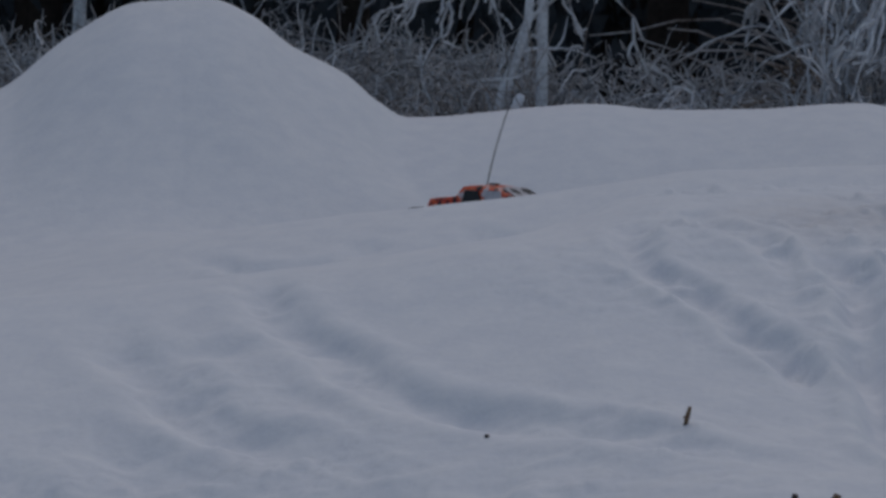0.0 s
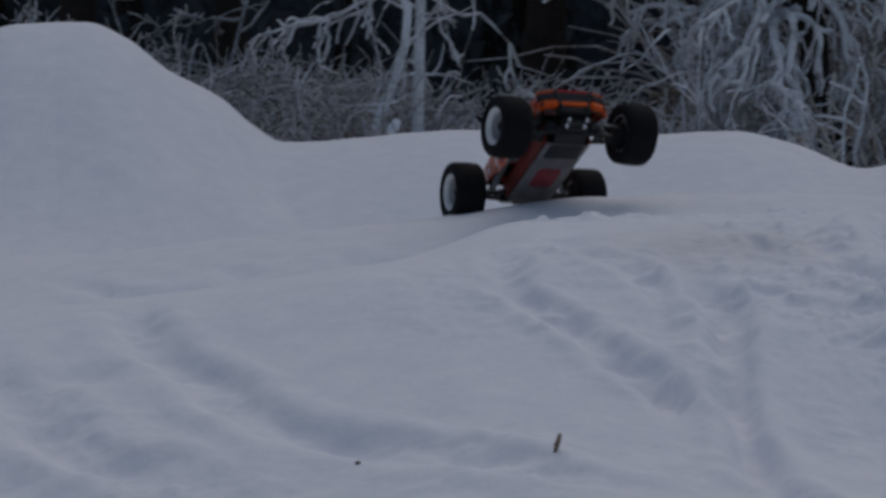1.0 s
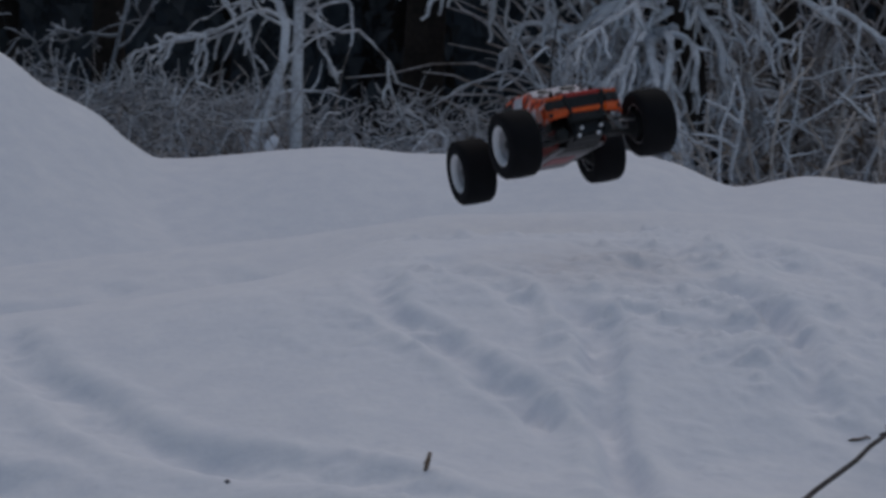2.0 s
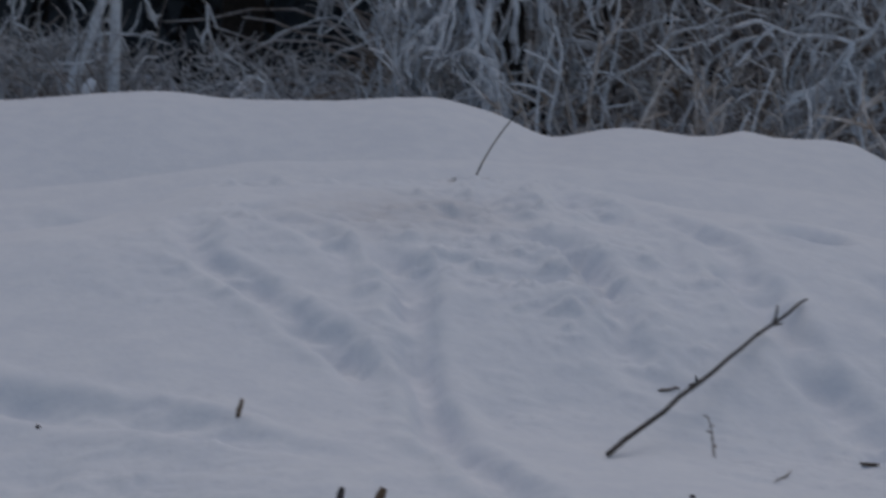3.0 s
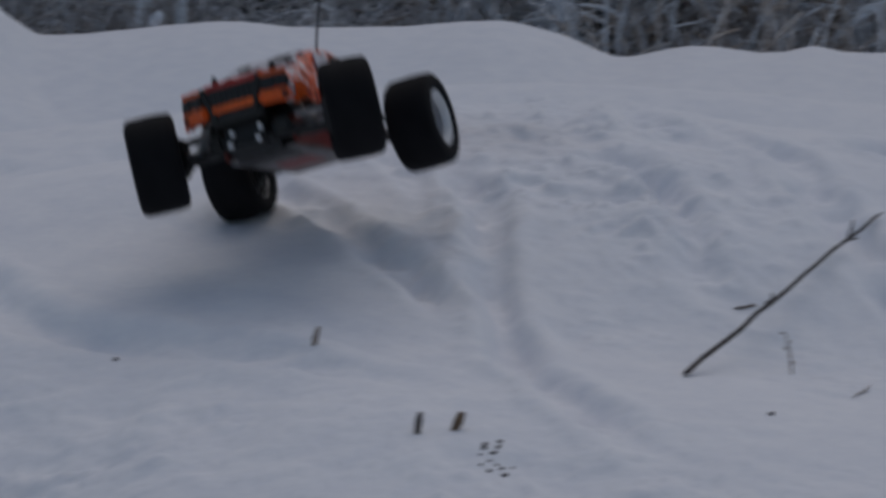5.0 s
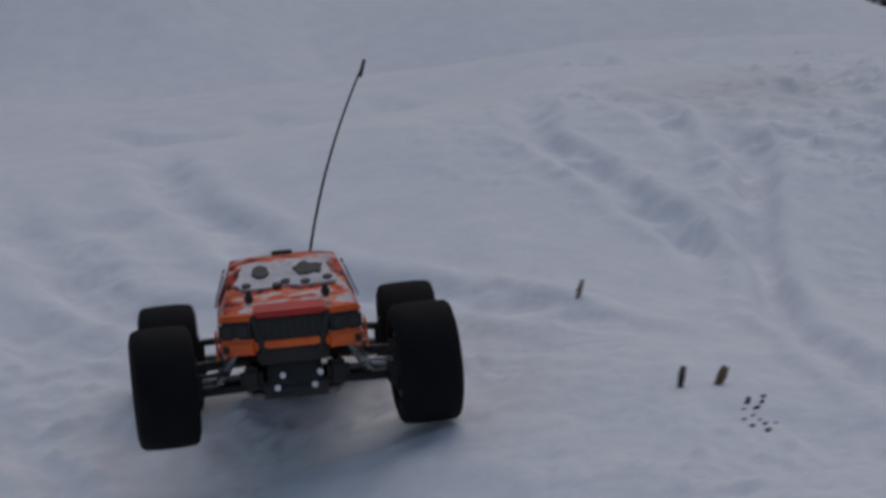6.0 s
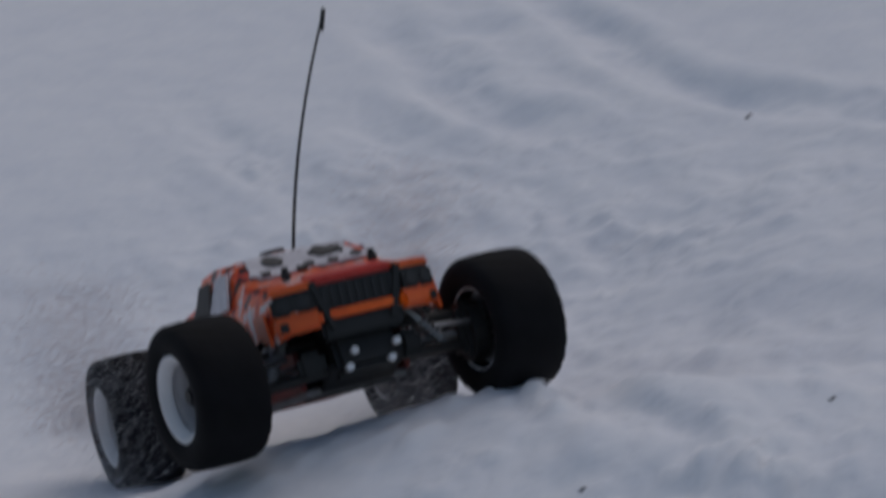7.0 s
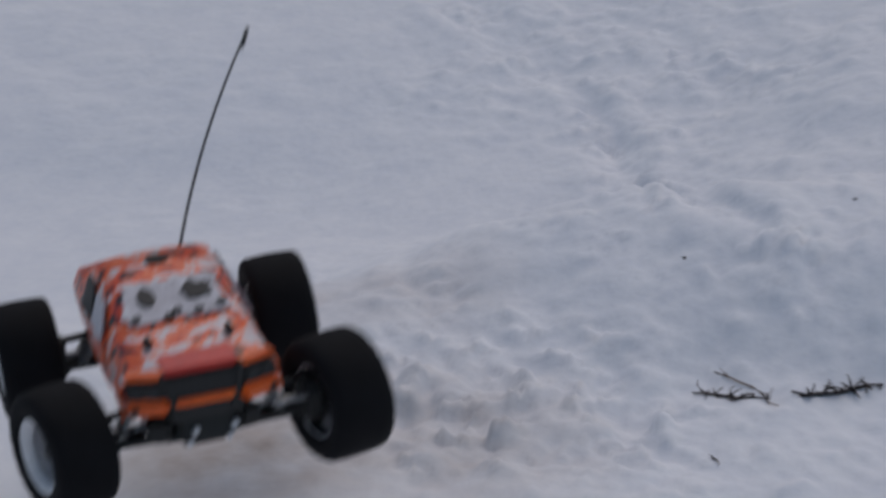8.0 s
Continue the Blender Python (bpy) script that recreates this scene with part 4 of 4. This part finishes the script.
    for s in (-1, 1):
        turn = Matrix.Rotation(s * 0.38, 4, "Z")
        bm = bmesh.new()
        box(bm, (s * 0.071, -0.2065, 0.0835), (0.052, 0.018, 0.009), turn @ Matrix.Rotation(0.2, 4, "X"), 0.003)
        part("brow", bm, ORANGE, body, "orange headlight brow")
        bm = bmesh.new()
        box(bm, (s * 0.072, -0.2095, 0.067), (0.052, 0.016, 0.024), turn, 0.004)
        lamp = part("headlight", bm, BLACK, body, "blacked-out headlight")
        for k in (-1, 1):
            bm = bmesh.new()
            c = Vector((s * 0.072, -0.2095, 0.067)) + turn @ Vector((k * 0.011, -0.0075, 0))
            rod(bm, c, c + turn @ Vector((0, -0.0022, 0)), 0.0078, 0.0070, 14)
            part("lens", bm, GREY, lamp, "round smoked lamp lens")
        bm = bmesh.new()
        box(bm, (s * 0.072, -0.2125, 0.0465), (0.056, 0.017, 0.020), turn, 0.005)
        corner = part("bumper_corner", bm, ORANGE, body, "orange bumper corner")
        bm = bmesh.new()
        c = Vector((s * 0.072, -0.2125, 0.0465)) + turn @ Vector((s * 0.016, -0.0085, -0.002))
        box(bm, c, (0.010, 0.003, 0.010), turn, 0.001)
        part("fog_lamp", bm, BLACK, corner, "small black fog lamp recess")
        bm = bmesh.new()
        box(bm, (s * 0.0435, -0.2195, 0.058), (0.008, 0.011, 0.056), Matrix.Rotation(s * 0.30, 4, "Y"), 0.001)
        part("grille_stripe", bm, BLACK, body)
        bm = bmesh.new()
        panel(bm, [(s * 0.1012, -0.196, 0.030), (s * 0.1012, -0.150, 0.044), (s * 0.1012, -0.150, 0.066), (s * 0.1012, -0.190, 0.064)][::s], 0.003)
        part("arch_lip", bm, ORANGE, body, "orange wheel arch lip")
        bm = bmesh.new()
        rod(bm, (s * 0.050, -0.150, 0.085), (s * 0.050, -0.150, 0.112), 0.004)
        rod(bm, (s * 0.050, -0.150, 0.100), (s * 0.050, -0.150, 0.106), 0.006)
        part("body_post", bm, BLACK, truck)
    bm = bmesh.new()
    box(bm, (0, -0.2205, 0.0475), (0.080, 0.010, 0.010), None, 0.002)
    part("bumper_bar", bm, ORANGE, body, "orange lower grille bar")
    bm = bmesh.new()
    box(bm, (0, -0.212, 0.033), (0.098, 0.016, 0.022), None, 0.004)
    part("front_fascia", bm, BLACK, body, "black lower front panel")
    bm = bmesh.new()
    box(bm, (0, -0.194, 0.004), (0.070, 0.024, 0.040), Matrix.Rotation(-0.25, 4, "X"), 0.006)
    part("front_bumper", bm, BLACK, truck, "black plastic front bumper")
    for s in (-1, 1):
        bm = bmesh.new()
        box(bm, (s * 0.054, -0.176, 0.002), (0.030, 0.030, 0.028), Matrix.Rotation(s * 0.25, 4, "Z"), 0.006)
        part("arm_mount", bm, BLACK, truck, "black suspension arm mount")
        bm = bmesh.new()
        rod(bm, (s * 0.084, -0.190, 0.013), (s * 0.128, -0.184, 0.010), 0.0032)
        part("steering_link", bm, STEEL if s > 0 else BLACK, truck, "thin steering link")
    bm = bmesh.new()
    box(bm, (0, 0.205, 0.018), (0.110, 0.020, 0.036), None, 0.004)
    part("rear_bumper", bm, BLACK, truck, "black plastic rear bumper")
    bm = bmesh.new()
    rod(bm, (0.0, 0.040, 0.140), (0.0, 0.040, 0.1485), 0.016, 0.014, 14)
    part("roof_hatch", bm, BLACK, truck, "black filler ring on the roof")
    # chassis tub and skid plates
    bm = bmesh.new()
    box(bm, (0, 0.0, -0.026), (0.116, 0.290, 0.007), None, 0.002)
    chassis = part("chassis_plate", bm, SKID, truck, "scuffed grey alloy chassis plate")
    bm = bmesh.new()
    panel(bm, [(0.031 * max(-1, min(1, 1.3 * math.cos(k * 0.31416))), 0.02 + 0.046 * max(-1, min(1, 1.3 * math.sin(k * 0.31416))), -0.0312) for k in range(20)], 0.0016)
    part("underside_print", bm, REDMARK, chassis, "faded red underside print")
    for y0, z0, y1, z1 in ((-0.145, -0.026, -0.196, -0.004), (0.145, -0.026, 0.205, 0.0)):
        bm = bmesh.new()
        c = Vector((0, (y0 + y1) / 2, (z0 + z1) / 2))
        box(bm, c, (0.084, math.hypot(y1 - y0, z1 - z0), 0.007), Matrix.Rotation(math.atan2(z1 - z0, y1 - y0) + (math.pi if y1 < y0 else 0), 4, "X"), 0.002)
        part("skid_plate", bm, BLACK if y0 < 0 else SKID, truck, "upturned skid plate")
    bm = bmesh.new()
    box(bm, (0, -0.112, -0.0300), (0.090, 0.060, 0.005), None, 0.002)
    part("gearbox_guard", bm, BLACK, chassis, "black underside guard")
    for s in (-1, 1):
        for j in (0, 1):
            bm = bmesh.new()
            rod(bm, (s * 0.024 + 0.008 * j, -0.204 - 0.004 * j, -0.010 + 0.016 * j), (s * 0.024 + 0.008 * j, -0.213 - 0.004 * j, -0.010 + 0.016 * j), 0.0042)
            part("bolt", bm, BOLT, truck, "bare steel bolt head")
        bm = bmesh.new()
        box(bm, (s * 0.060, 0.0, 0.000), (0.006, 0.300, 0.046), None, 0.002)
        part("chassis_rail", bm, UNDER, truck, "red chassis side rail, darkened as shaded underside")
    for y in (-0.155, 0.155):
        bm = bmesh.new()
        box(bm, (0, y, 0.012), (0.070, 0.072, 0.062), None, 0.006)
        part("gearbox", bm, BLACK, truck, "black gearbox case")
        bm = bmesh.new()
        box(bm, (0, y + (0.026 if y < 0 else -0.026), 0.048), (0.120, 0.006, 0.040), None, 0.002)
        part("shock_tower", bm, BLACK, truck)
        for s in (-1, 1):
            bm = bmesh.new()
            for dy in (-0.024, 0.024):
                rod(bm, (s * 0.036, y + dy, -0.008), (s * 0.122, y + dy * 0.35, -0.012), 0.0060)
            box(bm, (s * 0.080, y, -0.010), (0.020, 0.036, 0.007), None, 0.001)
            part("lower_arm", bm, BLACK, truck, "black suspension arm")
            bm = bmesh.new()
            rod(bm, (s * 0.040, y, 0.026), (s * 0.124, y, 0.022), 0.0050)
            part("upper_arm", bm, BLACK, truck)
            bm = bmesh.new()
            rod(bm, (s * 0.030, y, 0.002), (s * 0.150, y, 0.0), 0.0050)
            part("drive_shaft", bm, STEEL, truck, "steel drive shaft")
            bm = bmesh.new()
            box(bm, (s * 0.130, y, 0.002), (0.020, 0.036, 0.060), None, 0.006)
            rod(bm, (s * 0.130, y, 0), (s * 0.146, y, 0), 0.034, n=16)
            part("hub_carrier", bm, BLACK, truck)
            for dy in (-0.018, 0.018):
                bm = bmesh.new()
                t0, t1 = Vector((s * 0.056, y + dy + (0.026 if y < 0 else -0.026), 0.064)), Vector((s * 0.106, y + dy * 0.6, -0.012))
                rod(bm, t0, t0.lerp(t1, 0.55), 0.0090, n=10)
                rod(bm, t0.lerp(t1, 0.5), t1, 0.0035)
                for q in range(7):
                    p = t0.lerp(t1, 0.45 + 0.065 * q)
                    rod(bm, p, p + (t1 - t0).normalized() * 0.0022, 0.0085, n=10)
                part("shock", bm, STEEL, truck, "steel coil shock")
    bm = bmesh.new()
    box(bm, (0.006, 0.05, 0.022), (0.062, 0.078, 0.070), None, 0.006)
    for k in range(6):
        box(bm, (0.006, 0.05, 0.060 + 0.006 * k), (0.058, 0.058, 0.0028))
    part("engine", bm, STEEL, truck, "finned metal engine")
    bm = bmesh.new()
    box(bm, (-0.03, -0.06, 0.006), (0.05, 0.09, 0.046), None, 0.006)
    part("radio_box", bm, BLACK, truck)
    wheels = [wheel_parts(truck, sx * TRACK / 2, sy * BASE / 2, sx) for sy in (-1, 1) for sx in (-1, 1)]
    # aerial
    t = Tubes(6)
    pts = [Vector((0.040 * (k / 12) ** 2, 0, 0.290 * k / 12)) for k in range(13)]
    t.add(pts, [0.0021 - 0.0006 * k / 12 for k in range(13)])
    t.add([pts[-1] - Vector((0.003, 0, 0.022)), pts[-1] + Vector((0, 0, 0.004))], [0.0030, 0.0026])
    aerial = t.make("aerial", BLACK, truck)
    aerial["label"] = "thin black bent whip aerial"
    aerial.location = (0.039, 0.093, 0.136)
    return truck, wheels, aerial


def snow_puff(seed, n, size, material):
    """A loose cloud of thrown snow dust, origin at its root; thinner to the top and rim."""
    rng = random.Random(seed)
    v, fc = [], []
    for k in range(n):
        u = rng.random() ** 1.3
        p = Vector((rng.gauss(0, size * (0.22 + 0.26 * u)), rng.gauss(0, size * 0.25), size * 1.5 * u + rng.gauss(0, size * 0.08)))
        s = rng.uniform(0.0003, 0.0006) if k % 60 else rng.uniform(0.0008, 0.0016)
        b0 = len(v)
        for d in ((1, 0, -0.6), (-0.6, 1, -0.5), (-0.6, -1, -0.5), (0, 0, 1)):
            v.append(tuple(p + Vector(d) * s * rng.uniform(0.7, 1.3)))
        fc += [(b0, b0 + 1, b0 + 3), (b0 + 1, b0 + 2, b0 + 3), (b0 + 2, b0, b0 + 3), (b0, b0 + 2, b0 + 1)]
    me = bpy.data.meshes.new("snow_spray")
    me.from_pydata(v, [], fc)
    me.materials.append(material)
    return tagged(new("snow_spray", me), "powder snow thrown up by the wheels", "snow spray", kind="stuff")


truck, wheels, aerial = build_truck()


def snow_clod():
    rng = random.Random(77)
    bm = bmesh.new()
    bmesh.ops.create_icosphere(bm, subdivisions=2, radius=0.010)
    for v in bm.verts:
        v.co = Vector((v.co.x * 1.1, v.co.y, v.co.z * 0.8)) * rng.uniform(0.75, 1.2)
    return tagged(finish("snow_clod", bm, SNOW), "small white clod of snow flung by a wheel", "snow clod")


clod = snow_clod()


def motions():
    # seconds, place of the hub centre, turn, pitch (nose up is negative), lean
    walk(truck, [(t, Matrix.Translation((x, y, z + Z0)) @ pose(0, 0, 0, 0, 0, yaw) @ pose(0, 0, 0, pitch) @ pose(0, 0, 0, 0, lean)) for t, x, y, z, yaw, pitch, lean in (
        (0.00, 0.148, 7.900, -0.661, 54.4, -0.6, 2.9),
        (0.30, 0.250, 7.680, -0.620, 38.0, -5.0, 1.0),
        (0.50, 0.355, 7.530, -0.587, 25.0, -15.0, 2.0),
        (0.60, 0.418, 7.453, -0.528, 18.3, -20.3, -0.4),
        (0.80, 0.488, 7.255, -0.442, 19.3, -33.0, 0.0),
        (1.00, 0.557, 7.148, -0.345, 19.4, -32.2, 3.9),
        (1.50, 0.708, 6.906, -0.203, 16.1, -19.6, -8.8),
        (1.70, 0.761, 6.775, -0.188, 13.6, -17.2, -11.2),
        (2.10, 0.865, 6.560, -0.265, 12.0, -12.0, -8.0),
        (2.45, 0.935, 6.370, -0.415, 12.0, -5.0, -5.0),
        (2.80, 0.987, 6.200, -0.538, 15.6, 2.6, -3.0),
        (3.00, 0.982, 6.050, -0.534, 2.1, -9.8, -4.1),
        (3.30, 0.920, 5.678, -0.394, -17.4, -23.6, -15.0),
        (3.50, 0.852, 5.581, -0.327, -13.8, -28.6, -9.2),
        (3.60, 0.810, 5.465, -0.238, -16.2, -16.9, -9.1),
        (4.00, 0.697, 5.131, -0.138, -19.0, -11.4, -17.7),
        (4.50, 0.547, 4.915, -0.162, -19.9, -7.9, -14.6),
        (5.00, 0.330, 4.529, -0.360, -25.7, -7.5, -16.8),
        (5.20, 0.243, 4.385, -0.495, -26.9, -9.6, -18.1),
        (5.40, 0.160, 4.225, -0.515, -20.0, -5.0, -13.0),
        (5.60, 0.075, 4.060, -0.565, -13.0, -1.0, -9.0),
        (5.80, -0.010, 3.900, -0.615, -5.0, -1.0, -7.0),
        (6.00, -0.085, 3.740, -0.655, 2.5, -4.0, -5.0),
        (6.30, -0.199, 3.508, -0.726, 12.7, -9.5, -3.6),
        (6.50, -0.280, 3.357, -0.797, 19.8, -11.3, -6.5),
        (6.70, -0.365, 3.245, -0.820, 23.4, -15.0, -6.4),
        (6.90, -0.422, 3.095, -0.786, 26.0, -17.0, -6.2),
        (7.00, -0.454, 3.017, -0.771, 25.9, -19.1, -7.8),
        (7.10, -0.477, 2.940, -0.758, 26.8, -19.3, -7.6),
        (7.30, -0.526, 2.627, -0.692, 28.7, -17.6, -7.9),
        (7.50, -0.574, 2.401, -0.672, 29.5, -11.4, -6.6),
        (7.70, -0.615, 2.246, -0.690, 29.0, -6.7, -5.6),
        (7.80, -0.655, 2.169, -0.727, 27.5, -4.0, -5.5),
        (8.00, -0.709, 1.860, -0.732, 25.0, 0.2, -5.7),
    )])
    steer_t = (0, 0.6, 1.0, 1.7, 2.8, 3.5, 4.5, 5.0, 5.2, 6.3, 6.5, 6.7, 7.0, 7.3, 7.5, 8.0)
    steer_a = (0, -2, 5, 3, 0, -4, 2, 22, 24, -3, -10, -7, 8, 12, 16, 17)
    for w in wheels:
        x, y, _ = w.location
        rows = []
        for k in range(81):
            t = k * 0.1
            turn = float(np.interp(t, steer_t, steer_a)) if y < 0 else 0.0
            rows.append((t, Matrix.Translation((x, y, 0)) @ pose(0, 0, 0, 0, 0, turn) @ pose(0, 0, 0, 66 * k)))
        walk(w, rows)
    walk(aerial, [(t, Matrix.Translation((0.039, 0.093, 0.136)) @ pose(0, 0, 0, ax, ay)) for t, ax, ay in (
        (0.0, -2, 20),
        (0.5, -14, 24),
        (1.0, -4, 16),
        (1.7, 0, 14),
        (2.8, -10, 14),
        (3.0, -34, 32),
        (3.5, -16, 20),
        (5.2, -14, 9),
        (6.3, -20, 15),
        (6.5, 10, 11),
        (6.7, -14, 17),
        (6.9, 2, 12),
        (7.0, 22, 7),
        (7.1, -8, 15),
        (7.5, -22, 18),
        (8.0, -8, 19),
    )])

    walk(clod, [(t, pose(x, y, z + Z0, 70 * t, 0, 50 * t)) for t, x, y, z in (
        (0.00, 1.040, 5.620, -0.396),
        (3.50, 1.040, 5.620, -0.386),
        (3.70, 1.100, 5.750, -0.200),
        (3.90, 1.331, 6.000, -0.238),
        (4.10, 1.455, 6.300, -0.215),
        (4.30, 1.581, 6.650, -0.252),
        (4.40, 1.687, 6.850, -0.273),
        (4.50, 1.783, 7.050, -0.287),
        (4.75, 1.929, 7.450, -0.494),
        (8.00, 1.929, 7.450, -0.494),
    )])
    # thrown snow: lies in the ground, flies up, falls back
    for puff, (x, y, t0, t1, t2, rise, drift) in zip(puffs, SPRAYS):
        z = spot(x, y)
        rest = pose(x, y, z - 0.34)
        walk(puff, [(0, rest), (t0, rest), (t1, pose(x + drift * 0.6, y - 0.04, z + rise)), (t2, pose(x + drift, y - 0.08, z - 0.34)), (8.0, pose(x + drift, y - 0.08, z - 0.34))])


# spray: x, y, starts, highest, ends, rise, drift
SPRAYS = ((0.68, 5.60, 3.15, 3.5, 4.1, -0.03, -0.05), (1.00, 5.62, 3.15, 3.5, 4.2, 0.00, 0.06), (0.85, 5.58, 3.3, 3.65, 4.2, -0.05, -0.04),
          (0.45, 7.25, 0.8, 1.1, 1.7, -0.03, 0.05),
          (-0.71, 3.16, 6.6, 7.0, 7.5, 0.06, -0.06), (-0.40, 3.30, 6.6, 7.0, 7.6, 0.13, 0.05), (-0.66, 3.04, 6.7, 7.0, 7.4, -0.02, -0.04), (-0.40, 3.16, 6.7, 7.0, 7.4, -0.02, 0.04),
          (-0.60, 2.74, 7.1, 7.45, 7.85, -0.02, -0.04), (-0.48, 2.74, 7.1, 7.5, 7.9, -0.02, 0.03))
puffs = [snow_puff(60 + k, (22000 if k in (4, 5) else 11000) if y < 4 else 2500, 0.12 if y < 4 else 0.075, SNOW if k in (6, 7) else POWDER) for k, (x, y, *_) in enumerate(SPRAYS)]
motions()
